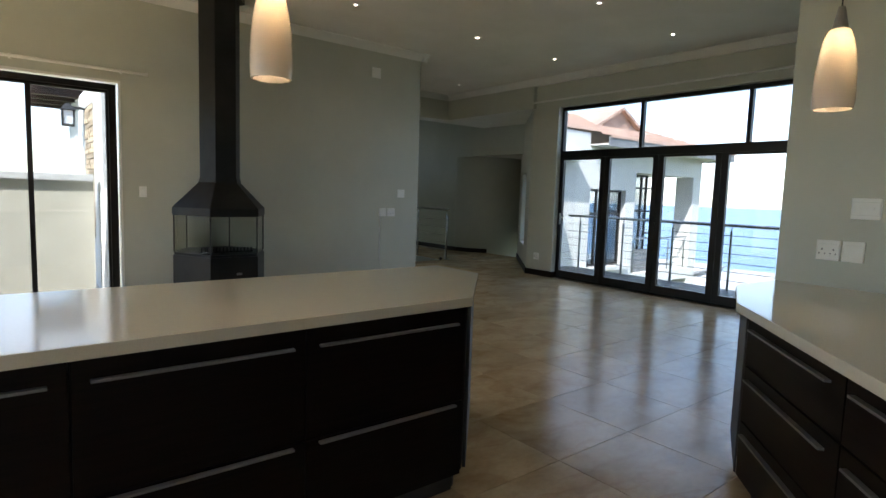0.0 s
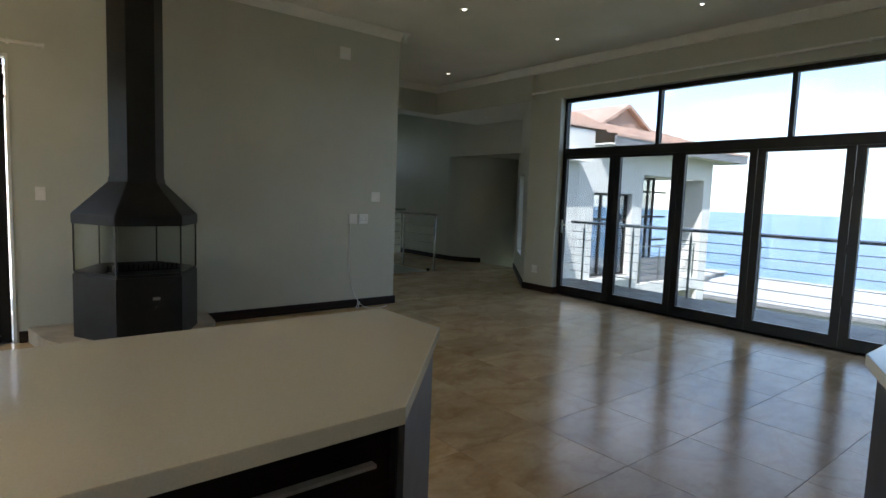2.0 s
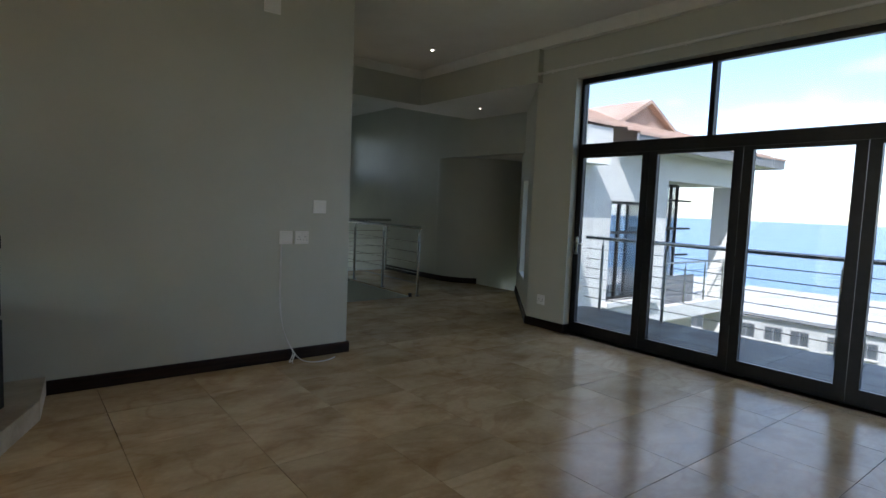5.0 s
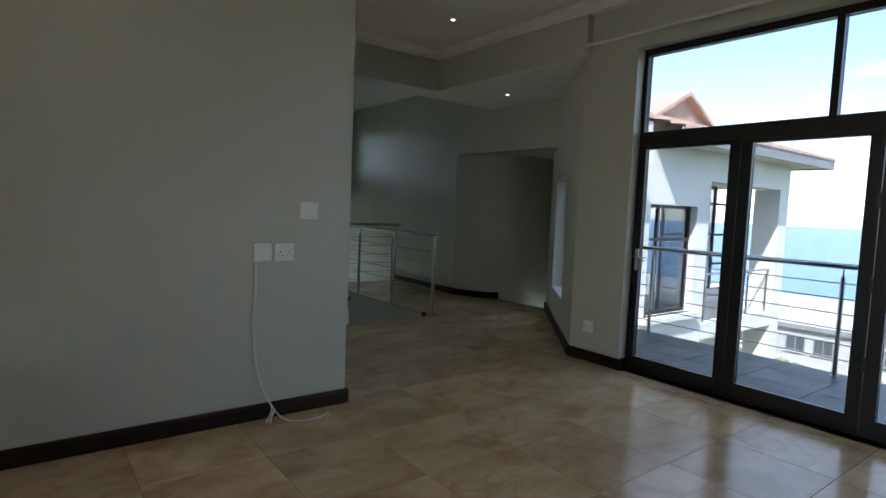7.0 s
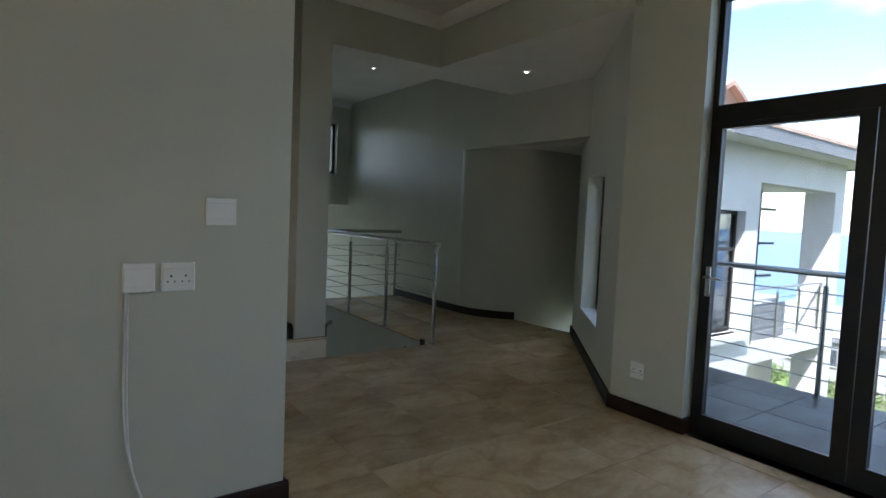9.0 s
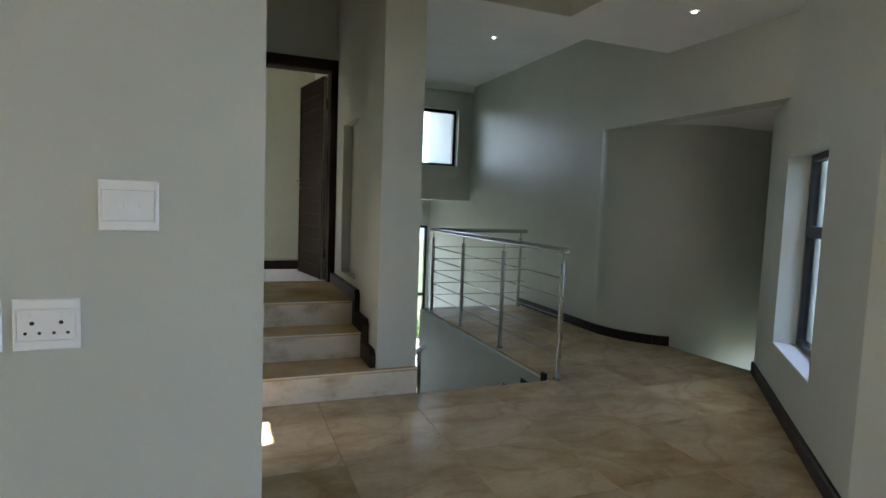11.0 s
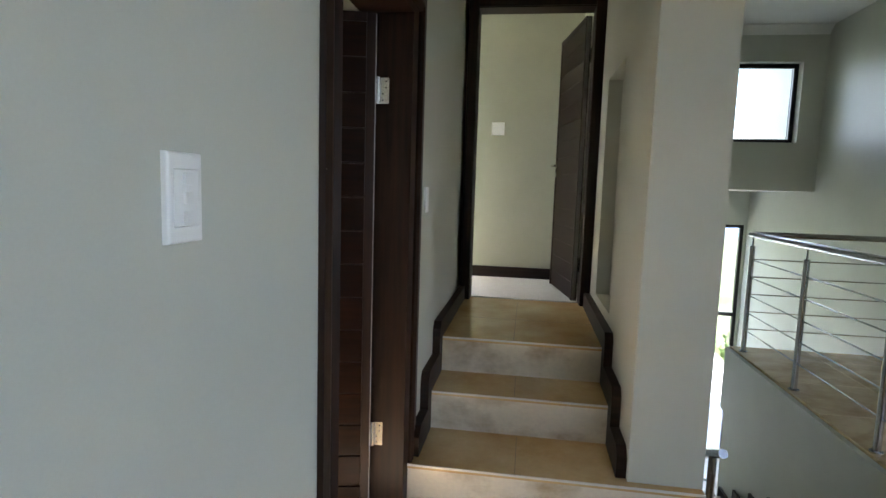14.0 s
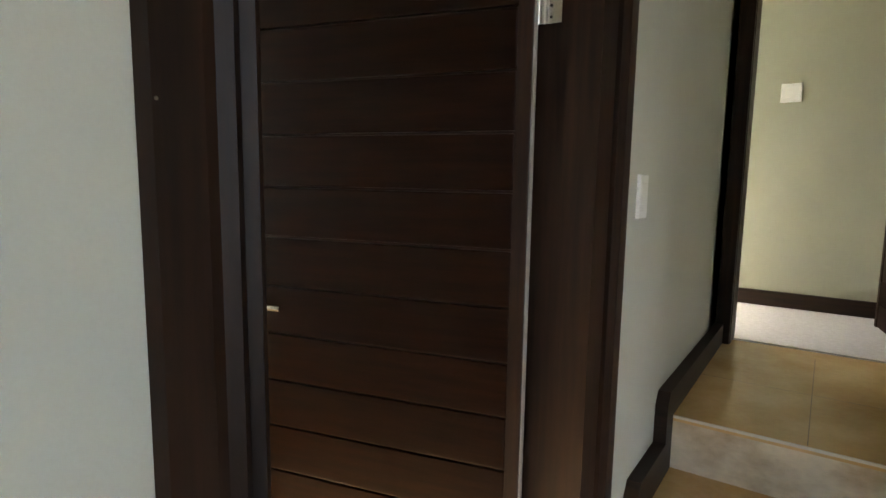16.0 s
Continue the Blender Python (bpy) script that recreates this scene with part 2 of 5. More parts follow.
FLATROOF = material("pale_sheet_roof", (0.34, 0.335, 0.32), (0.50, 0.49, 0.47), rough=0.85, scale=0.35, detail=8, fine=0.08, bump_scale=3)
BLACK = material("black_metal", (0.012, 0.012, 0.013), (0.02, 0.02, 0.02), rough=0.5, scale=5)
CABLE = material("white_cable", (0.68, 0.68, 0.66), (0.74, 0.74, 0.72), rough=0.45, scale=10)
CARPET = material("pale_carpet", (0.52, 0.50, 0.46), (0.62, 0.60, 0.56), rough=0.95, scale=60, bump=0.3, bump_scale=400)


# ---- mesh helpers ----
def box(bm, x0, x1, y0, y1, z0, z1, bevel=0.0):
    made = bmesh.ops.create_cube(bm, size=1.0)["verts"]
    for v in made:
        v.co = Vector(((x0 + x1) / 2 + v.co.x * (x1 - x0), (y0 + y1) / 2 + v.co.y * (y1 - y0), (z0 + z1) / 2 + v.co.z * (z1 - z0)))
    if bevel:
        edges = list({e for v in made for e in v.link_edges})
        bmesh.ops.bevel(bm, geom=edges, offset=bevel, segments=2, affect="EDGES", profile=0.7)
    return bm


def prism(bm, pts, z0, z1, bevel=0.0):
    low = [bm.verts.new((x, y, z0)) for x, y in pts]
    top = [bm.verts.new((x, y, z1)) for x, y in pts]
    k = len(pts)
    fs = [bm.faces.new(low[::-1]), bm.faces.new(top)]
    fs += [bm.faces.new((low[i], low[(i + 1) % k], top[(i + 1) % k], top[i])) for i in range(k)]
    bmesh.ops.recalc_face_normals(bm, faces=fs)
    if bevel:
        bmesh.ops.bevel(bm, geom=list(fs[1].edges) + list(fs[0].edges), offset=bevel, segments=2, affect="EDGES", profile=0.7)
    return bm


def tube(bm, a, b, r, r2=None, seg=14):
    a, b = Vector(a), Vector(b)
    d = b - a
    m = Matrix.Translation((a + b) / 2) @ d.to_track_quat("Z", "Y").to_matrix().to_4x4()
    bmesh.ops.create_cone(bm, cap_ends=True, segments=seg, radius1=r, radius2=r if r2 is None else r2, depth=d.length, matrix=m)
    return bm


def lathe(bm, profile, cx, cy, seg=28):
    rings = [[bm.verts.new((cx + r * math.cos(2 * math.pi * i / seg), cy + r * math.sin(2 * math.pi * i / seg), z)) for i in range(seg)] for r, z in profile]
    for p, q in zip(rings, rings[1:]):
        for i in range(seg):
            bm.faces.new((p[i], p[(i + 1) % seg], q[(i + 1) % seg], q[i]))
    return bm


def mesh_of(name, bm, mats, smooth=False):
    me = bpy.data.meshes.new(name)
    bm.to_mesh(me)
    bm.free()
    for m in mats if isinstance(mats, (list, tuple)) else [mats]:
        me.materials.append(m)
    if smooth:
        for p in me.polygons:
            p.use_smooth = True
        me.set_sharp_from_angle(angle=radians(40))
    return me


def part(name, bm, mat, parent, label="", smooth=False):
    """Links bm, built in world places, as one mesh under a thing or under a part."""
    root = parent
    while root.parent is not None:
        root = root.parent
    bm.transform(Matrix.Translation(-root.location))
    ob = new(name, mesh_of(name, bm, mat, smooth))
    ob.parent = parent
    return tagged(ob, label)


def empty(name, at, label, category, group="", kind=""):
    ob = tagged(new(name), label, category, group, kind)
    ob.location = at
    return ob


def solid(name, bm, mat, label, category, kind="structure", smooth=False, group=""):
    return tagged(new(name, mesh_of(name, bm, mat, smooth)), label, category, group, kind)


def B(*args, **kw):
    return box(bmesh.new(), *args, **kw)


def wall_cells(bm, along, a0, a1, t0, t1, z0, z1, holes=()):
    """A wall that runs along x or y from a0 to a1, t0..t1 thick, with rectangular openings (a0, a1, z0, z1), as one skin."""
    us = sorted({a0, a1, *[h[0] for h in holes], *[h[1] for h in holes]})
    vs = sorted({z0, z1, *[h[2] for h in holes], *[h[3] for h in holes]})
    full = {(i, j) for i in range(len(us) - 1) for j in range(len(vs) - 1) if not any(h[0] < (us[i] + us[i + 1]) / 2 < h[1] and h[2] < (vs[j] + vs[j + 1]) / 2 < h[3] for h in holes)}
    made, fs = {}, []

    def corner(i, j, k):
        if (i, j, k) not in made:
            t = t1 if k else t0
            made[i, j, k] = bm.verts.new((us[i], t, vs[j]) if along == "x" else (t, us[i], vs[j]))
        return made[i, j, k]

    for i, j in full:
        fs.append(bm.faces.new([corner(*c, 0) for c in ((i, j), (i + 1, j), (i + 1, j + 1), (i, j + 1))]))
        fs.append(bm.faces.new([corner(*c, 1) for c in ((i, j + 1), (i + 1, j + 1), (i + 1, j), (i, j))]))
        for di, dj, c, d in ((-1, 0, (i, j), (i, j + 1)), (1, 0, (i + 1, j), (i + 1, j + 1)), (0, -1, (i, j), (i + 1, j)), (0, 1, (i, j + 1), (i + 1, j + 1))):
            if (i + di, j + dj) not in full:
                fs.append(bm.faces.new((corner(*c, 0), corner(*d, 0), corner(*d, 1), corner(*c, 1))))
    bmesh.ops.recalc_face_normals(bm, faces=fs)
    return bm


def wall(name, along, a0, a1, t0, t1, z0, z1, holes=(), mat=None, label="grey-green painted plaster wall"):
    return solid(name, wall_cells(bmesh.new(), along, a0, a1, t0, t1, z0, z1, holes), mat or PAINT, label, "wall")


def strip(bm, p, q, profile):
    """A moulding from p to q; profile of (out, z), out to the left of the way from p to q."""
    p, q = Vector((*p, 0)), Vector((*q, 0))
    d = (q - p).normalized()
    side = Vector((-d.y, d.x, 0))
    rings = [[bm.verts.new(c + side * o + Vector((0, 0, z))) for o, z in profile] for c in (p, q)]
    k = len(profile)
    fs = [bm.faces.new((rings[0][i], rings[0][(i + 1) % k], rings[1][(i + 1) % k], rings[1][i])) for i in range(k)]
    fs += [bm.faces.new(rings[0]), bm.faces.new(rings[1][::-1])]
    bmesh.ops.recalc_face_normals(bm, faces=fs)
    return bm


# ---- the large structure ----
CEIL = 3.42
wall("wall_north", "x", -1.4, 7.19, 7.715, 7.915, -0.3, CEIL + 0.2, [(0.6, 3.27, 0.0, 2.44)])
wall("wall_stair_side", "y", 7.915, 12.0, 6.99, 7.19, -0.3, CEIL + 0.2, [(9.04, 10.04, 0.0, 2.1)])
wall("wall_south", "x", -1.4, 9.95, -1.4, -1.2, -0.3, CEIL + 0.2, [(0.6, 2.2, 1.2, 2.1)])
wall("wall_west", "y", -1.2, 7.715, -1.4, -1.2, -0.3, CEIL + 0.2, [(1.2, 7.2, 0.0, 2.75)])
wall("wall_kitchen", "y", -1.2, 2.235, 5.95, 6.2, 0.0, CEIL)
wall("wall_east", "y", -1.2, 7.79, 9.74, 9.98, -0.3, CEIL + 0.2, [(2.55, 7.205, 0.0, 2.92)])
# wall that runs on at forty-five degrees from the window wall, with a tall narrow window
SL0, SL1 = Vector((9.74, 7.79, 0)), Vector((11.52, 9.73, 0))
SLD = (SL1 - SL0).normalized()
SLN = Vector((SLD.y, -SLD.x, 0))
SLLEN = (SL1 - SL0).length
SLANT = Matrix(((SLD.x, SLN.x, 0, SL0.x), (SLD.y, SLN.y, 0, SL0.y), (0, 0, 1, 0), (0, 0, 0, 1)))
bm = wall_cells(bmesh.new(), "x", 0, SLLEN, 0, 0.24, -0.3, CEIL + 0.2, [(0.82, 1.9, 0.44, 1.86)])
bm.transform(SLANT)
solid("wall_slanted", bm, PAINT, "grey-green painted wall at an angle with a tall narrow window", "wall")
# spine wall between the upper steps and the stairwell, standing on the first step
bm = wall_cells(bmesh.new(), "y", 10.065, 11.8, 8.13, 8.215, 0.193, CEIL + 0.2, [(10.84, 11.46, 0.735, 2.10)])
wall_cells(bm, "y", 10.065, 11.8, 8.2151, 8.43, 0.193, CEIL + 0.2, [])
solid("wall_spine", bm, PAINT, "grey-green painted pier wall beside travertine steps", "wall")
wall("wall_well_west", "y", 10.35, 17.3, 8.2, 8.428, -3.2, 0.19)
wall("wall_well_west_upper", "y", 11.8, 17.3, 8.2, 8.43, 0.19, CEIL + 0.2)
wall("wall_upper_door", "x", 7.19, 8.2, 11.8, 11.95, 0.4, CEIL + 0.2, [(7.235, 8.09, 0.4, 2.70)])
wall("wall_hall_east", "y", 11.46, 17.3, 11.08, 11.3, -3.2, CEIL + 0.2)
wall("wall_hall_back", "x", 8.43, 11.08, 15.12, 15.35, 1.48, CEIL + 0.2, [(9.3, 10.82, 2.06, 3.01)])
wall("wall_low_back", "x", 8.43, 11.08, 17.1, 17.3, -3.2, 1.5, [(8.9, 11.04, -2.9, 0.95)])
solid("low_hall_ceiling", B(8.43, 11.08, 15.35, 17.1, 1.48, 1.6), WHITE, "white plaster soffit", "ceiling")
# upper wall over the curved recess
solid("wall_over_recess", B(11.06, 11.28, 9.2, 11.46, 2.3, CEIL + 0.2), PAINT, "grey-green painted wall above a curved recess", "wall")
bm = bmesh.new()
arc = [(11.07, 11.47)] + [(12.006 - 0.936 * math.cos(a), 11.47 - 0.936 * math.sin(a)) for a in [i * math.pi / 2 / 18 for i in range(1, 19)]] + [(13.6, 10.534)]
prism(bm, arc + [(13.6, 10.9), (12.2, 10.9), (11.7, 11.2), (11.4, 11.5), (11.12, 11.6)], -3.0, 2.32)
solid("wall_curved", bm, PAINT, "grey-green painted curved wall above a descending stair", "wall", smooth=True)
wall("wall_recess_south", "x", 12.1, 13.6, 9.87, 10.0, -3.0, 2.76, [(12.35, 12.6, -1.6, 0.05)], mat=RENDERW)
solid("wall_recess_jamb", box(B(11.9, 12.1, 9.45, 10.0, -3.0, CEIL + 0.2), 11.69, 11.899, 9.45, 9.80, -3.0, CEIL + 0.2), PAINT, "grey-green painted wall end beside a recess", "wall")
wall("wall_recess_end", "y", 10.0, 10.9, 13.6, 13.8, -3.0, 2.32)
solid("recess_ceiling", B(11.28, 13.6, 9.45, 11.5, 2.302, 2.45), WHITE, "white plaster soffit over a recess", "ceiling")
solid("recess_stair_floor", B(11.47, 13.6, 10.0, 10.534, -3.0, -1.9), STEP_TRAV, "travertine lower landing", "floor")
# hall walls that close the rooms behind the two doors
# the second, lower opening is unseen, added to bring sun to the ajar leaf's foot
wall("wall_bedroom_west", "y", 7.915, 13.3, 5.3, 5.5, -0.3, CEIL + 0.2, [(8.42, 8.84, 0.5, 2.46), (8.84, 9.22, 0.5, 1.80), (12.05, 12.9, 0.9, 2.9)])
wall("wall_bedroom_back", "x", 5.5, 7.19, 11.6, 11.8, -0.3, CEIL + 0.2)
wall("wall_upper_back", "x", 5.5, 8.2, 12.96, 13.3, 0.3, CEIL + 0.2, mat=GREENP, label="pale green painted wall")
wall("wall_upper_east", "y", 11.95, 12.96, 8.08, 8.2, 0.3, CEIL + 0.2)
solid("bedroom_floor", B(5.5, 7.19, 7.915, 11.6, -0.3, -0.004), TREAD, "honey travertine floor of a side room", "floor")
solid("upper_room_floor", B(5.5, 8.2, 11.95, 12.96, 0.3, 0.575), CARPET, "pale floor of an upper room", "floor")

solid("ceiling", prism(bmesh.new(), [(-1.4, -1.4), (9.98, -1.4), (9.98, 7.7), (11.8, 9.6), (11.8, 17.3), (5.3, 17.3), (5.3, 7.915), (-1.4, 7.915)], CEIL, CEIL + 0.2), WHITE, "white plaster ceiling with recessed downlights", "ceiling")
# dropped soffit: painted faces, white underside
bm = prism(bmesh.new(), [(8.43, 10.55), (8.43, 10.12), (9.66, 10.12), (9.66, 7.72), (9.76, 7.72), (11.08, 9.25), (11.08, 10.55)], 2.93, CEIL - 0.002)
bm.normal_update()
for fc in bm.faces:
    fc.material_index = 1 if fc.normal.z < -0.5 else 0
solid("ceiling_bulkhead", bm, [PAINT, WHITE], "dropped plaster bulkhead with a white underside", "ceiling")

COVE = [(0, CEIL - 0.001), (0, CEIL - 0.10), (0.012, CEIL - 0.10), (0.018, CEIL - 0.085), (0.04, CEIL - 0.06), (0.075, CEIL - 0.03), (0.10, CEIL - 0.016), (0.10, CEIL - 0.001)]
bm = bmesh.new()
for p, q in (((7.29, 7.714), (-1.2, 7.714)), ((7.192, 10.1), (7.192, 7.62)), ((9.658, 10.118), (7.2, 10.118)), ((9.66, 7.79), (9.66, 10.12)), ((9.738, -1.2), (9.662, 7.79)), ((11.07, 15.118), (8.44, 15.118))):
    strip(bm, p, q, COVE)
prism(bm, [(9.738, -1.2), (9.738, 7.79), (9.662, 7.79)], CEIL - 0.10, CEIL - 0.001)
solid("cornice", bm, TRIM, "white plaster cove cornice", "trim", smooth=True)

# floor slabs
solid("floor", B(-1.2, 9.9, -1.2, 7.75, -0.3, -0.013), GROUT, "polished travertine tile floor", "floor")
hall = new("floor_hall", mesh_of("floor_hall", prism(B(7.0, 9.6, 7.75, 10.02, -0.3, -0.013), [(9.6, 7.75), (9.8, 7.75), (11.6, 9.7), (11.47, 10.75), (11.2, 11.4), (11.2, 13.2), (9.6, 13.2)], -0.3, -0.013), GROUT))
tagged(hall, "polished travertine tile floor of the stair hall", "floor", kind="structure")
solid("stairwell_side", B(9.56, 9.62, 10.0, 13.2, -0.6, -0.014), PAINT, "painted edge of the landing slab", "wall")
solid("wall_under_landing", B(9.6, 9.75, 10.0, 13.2, -3.2, -0.3), PAINT, "grey-green painted wall of the stairwell", "wall")
solid("lower_floor", B(8.2, 11.3, 9.6, 17.3, -3.2, -2.9), STEP_TRAV, "pale stone floor of the lower storey", "floor")
wall("wall_well_front", "x", 8.2, 9.6, 9.8, 10.0, -3.2, -0.3)

# ---- skirting ----
SKP = [(0, 0.0), (0.022, 0.0), (0.022, 0.085), (0.016, 0.1), (0, 0.1)]
bm = bmesh.new()
for p, q in (((7.212, 7.714), (4.85, 7.714)), ((3.6, 7.714), (3.3, 7.714)), ((7.191, 8.96), (7.191, 7.694)), ((9.738, 7.19), (9.738, 7.795)), ((9.86, 7.203), (9.718, 7.203)), ((SL0.x, SL0.y), (SL1.x, SL1.y))):
    strip(bm, p, q, SKP)
for p, q in zip(arc[:11], arc[1:12]):
    strip(bm, q, p, SKP)
strip(bm, arc[0], (11.079, 13.2), [(o, z) for o, z in SKP])
for n, k in enumerate((11, 13, 15)):
    for p, q in ((arc[k], arc[k + 1]), (arc[k + 1], arc[k + 2])):
        strip(bm, q, p, [(o, z - 0.17 * (n + 1)) for o, z in SKP])
solid("baseboard", bm, SKIRT, "dark stained timber skirting board", "skirting")

# ---- upper steps ----
RISE = 0.193
steps = empty("steps", (7.7, 10.03, 0), "three travertine steps up to a panelled door", "steps", kind="structure")
NOSE = [10.02, 10.402, 10.724, 11.95]
for n in range(3):
    top, x1 = RISE * (n + 1), 8.43 if n == 0 else 8.13
    y1 = 10.5 if n == 0 else NOSE[n + 1]
    part("riser", B(7.19, x1, NOSE[n] + 0.006, NOSE[n] + 0.03, RISE * n, top - 0.012), STEP_TRAV, steps, "pale travertine riser")
    part("tread", B(7.19, x1 if n else 8.43, NOSE[n], NOSE[n + 1] + 0.03 if n < 2 else 11.9, top - 0.02, top, bevel=0.003), TREAD, steps, "honey travertine tread")
    part("step_core", B(7.19, 8.13, NOSE[n] + 0.03, 11.9, RISE * n - (0.0 if n else 0.1), top - 0.02), GROUT, steps)
    part("nosing", B(7.19, x1, NOSE[n] - 0.003, NOSE[n] + 0.004, top - 0.008, top + 0.0006), EDGE, steps, "pale tread edge")
    part("joint", B(7.66 - 0.02 * n, 7.6625 - 0.02 * n, NOSE[n] + 0.01, (NOSE[n + 1] if n < 2 else 11.78) - 0.01, top - 0.004, top + 0.0003), GROUT, steps)
part("step_core", B(8.13, 8.43, 10.06, 10.5, -0.1, RISE - 0.02), GROUT, steps)
part("joint", B(7.235, 8.085, 11.235, 11.2375, 3 * RISE - 0.004, 3 * RISE + 0.0003), GROUT, steps)
# stepped skirting on both sides of the steps
for name, x0, x1 in (("stepped_skirting", 7.191, 7.232), ("stepped_skirting", 8.086, 8.129)):
    bm = bmesh.new()
    prof = [(10.09, RISE), (NOSE[1], RISE), (NOSE[1], 2 * RISE), (NOSE[2], 2 * RISE), (NOSE[2], 3 * RISE), (11.78, 3 * RISE), (11.78, 3 * RISE + 0.1), (NOSE[2] - 0.06, 3 * RISE + 0.1), (NOSE[2] - 0.09, 3 * RISE + 0.06), (NOSE[2] - 0.09, 2 * RISE + 0.12), (NOSE[1] - 0.06, 2 * RISE + 0.12), (NOSE[1] - 0.09, 2 * RISE + 0.08), (NOSE[1] - 0.09, RISE + 0.13), (10.13, RISE + 0.13), (10.09, RISE + 0.09)]
    a = [bm.verts.new((x0, y, z)) for y, z in prof]
    b = [bm.verts.new((x1, y, z)) for y, z in prof]
    fs = [bm.faces.new(a), bm.faces.new(b[::-1])] + [bm.faces.new((a[i], b[i], b[(i + 1) % len(a)], a[(i + 1) % len(a)])) for i in range(len(a))]
    bmesh.ops.recalc_face_normals(bm, faces=fs)
    part(name, bm, SKIRT, steps, "dark stained stepped skirting")

# ---- stair down in the well ----
stair = empty("stairs", (9.0, 10.0, -2.9), "travertine stair descending to the lower storey", "stairs", kind="structure")
GO, DROP = 0.325, 0.151
for n in range(11):
    y0, za = 10.065 + GO * n, -0.172 - DROP * n
    part("step", B(8.43, 9.6, y0 - 0.02, y0 + GO, za - DROP - 0.03, za, bevel=0.004), STEP_TRAV, stair)
    bm = B(9.556, 9.578, y0 - 0.005, y0 + GO, za, za + 0.064)
    box(bm, 9.556, 9.578, y0 - 0.005, y0 + 0.06, za + 0.064, za + DROP + 0.064)
    part("skirting_piece", bm, SKIRT, stair, "dark stepped timber skirting")


# ---- railings ----
def railing(name, pts, posts, label, top=1.065, wires=(0.20, 0.36, 0.52, 0.68, 0.84), post_r=0.021, rail_r=0.026, mat=None, base=0.0, group="", wire_r=0.006):
    mat = mat or STEEL
    ob = empty(name, (*pts[0], base), label, "railing", group)
    for p, q in zip(pts, pts[1:]):
        part("handrail", tube(bmesh.new(), (*p, base + top), (*q, base + top), rail_r, seg=18), mat, ob, smooth=True)
        for h in wires:
            part("rail_rod", tube(bmesh.new(), (*p, base + h), (*q, base + h), wire_r, seg=8), mat, ob, smooth=True)
    for p in posts:
        bm = tube(bmesh.new(), (*p, base + 0.004), (*p, base + top - 0.10), post_r, seg=16)
        tube(bm, (*p, base + top - 0.101), (*p, base + top - 0.015), 0.007, seg=8)
        tube(bm, (*p, base + 0.0), (*p, base + 0.007), post_r * 1.75, seg=18)
        part("post", bm, mat, ob, smooth=True)
    return ob


r = railing("stair_railing", [(9.655, 9.985), (9.655, 13.08), (11.07, 13.08)], [(9.655, 10.03), (9.655, 11.06), (9.655, 12.05), (9.655, 13.03), (10.98, 13.08)], "brushed steel railing round the stairwell on a travertine floor")
bm = bmesh.new()
bmesh.ops.create_uvsphere(bm, u_segments=16, v_segments=10, radius=0.027, matrix=Matrix.Translation((9.655, 9.985, 1.065)))
part("end_cap", bm, CHROME, r, smooth=True)
r = empty("stair_handrail", (8.5, 10.35, -1.2), "brushed steel handrail beside the descending stair", "railing")
part("handrail", tube(bmesh.new(), (8.55, 10.21, 0.29), (8.55, 13.2, 0.29 - 0.465 * 2.99), 0.021), STEEL, r, smooth=True)
for yy in (10.33, 11.4, 12.5):
    zt = 0.29 - 0.465 * (yy - 10.21)
    part("post", tube(bmesh.new(), (8.55, yy, zt - 0.72), (8.55, yy, zt), 0.018), STEEL, r, smooth=True)
for k in range(4):
    part("rail_rod", tube(bmesh.new(), (8.55, 10.33, 0.10 - 0.15 * k), (8.55, 12.5, 0.10 - 0.15 * k - 0.465 * 2.17), 0.006, seg=8), STEEL, r)


# ---- folding glass doors with a fanlight ----
win = solid("window_1", wall_cells(bmesh.new(), "y", 2.55, 7.204, 9.845, 9.915, 0.0, 2.92, [(2.60, 7.185, 0.02, 2.175 - 0.11), (2.60, 4.115, 2.185, 2.862), (4.165, 5.665, 2.185, 2.862), (5.715, 7.165, 2.185, 2.862)]), ALU, "dark bronze aluminium folding glass doors with fanlights above", "window")
for y0, y1 in ((2.60, 4.115), (4.165, 5.665), (5.715, 7.165)):
    o = part("fanlight_pane", B(9.875, 9.881, y0 - 0.005, y1 + 0.005, 2.18, 2.867), PANE, win)
    o.visible_shadow = False
LEAF_Y = [7.186] + [7.213 - 0.9225 * i for i in range(1, 6)]
for n in range(5):
    y1, y0 = LEAF_Y[n] - 0.003, LEAF_Y[n + 1] + 0.003
    leaf = part("door_leaf", wall_cells(bmesh.new(), "y", y0, y1, 9.838, 9.893, 0.022, 2.063, [(y0 + 0.083, y1 - (0.083 if n else 0.058), 0.135, 2.03)]), ALU, win, "dark aluminium glazed door leaf")
    o = part("pane", B(9.862, 9.868, y0 + 0.078, y1 - 0.05, 0.13, 2.035), PANE, leaf)
    o.visible_shadow = False
    if n == 0:
        bm = B(9.828, 9.838, y1 - 0.055, y1 - 0.022, 0.93, 1.13, bevel=0.003)
        tube(bm, (9.838, y1 - 0.038, 1.06), (9.785, y1 - 0.038, 1.06), 0.009, seg=10)
        tube(bm, (9.79, y1 - 0.03, 1.06), (9.79, y1 - 0.15, 1.055), 0.0085, seg=10)
        part("lever_handle", bm, CHROME, leaf, "satin chrome lever handle", smooth=True)
    if n in (1, 3):
        for zz in (0.5, 1.03, 1.6):
            part("hinge", tube(bmesh.new(), (9.832, y0, zz - 0.05), (9.832, y0, zz + 0.05), 0.009, seg=8), ALU, leaf)

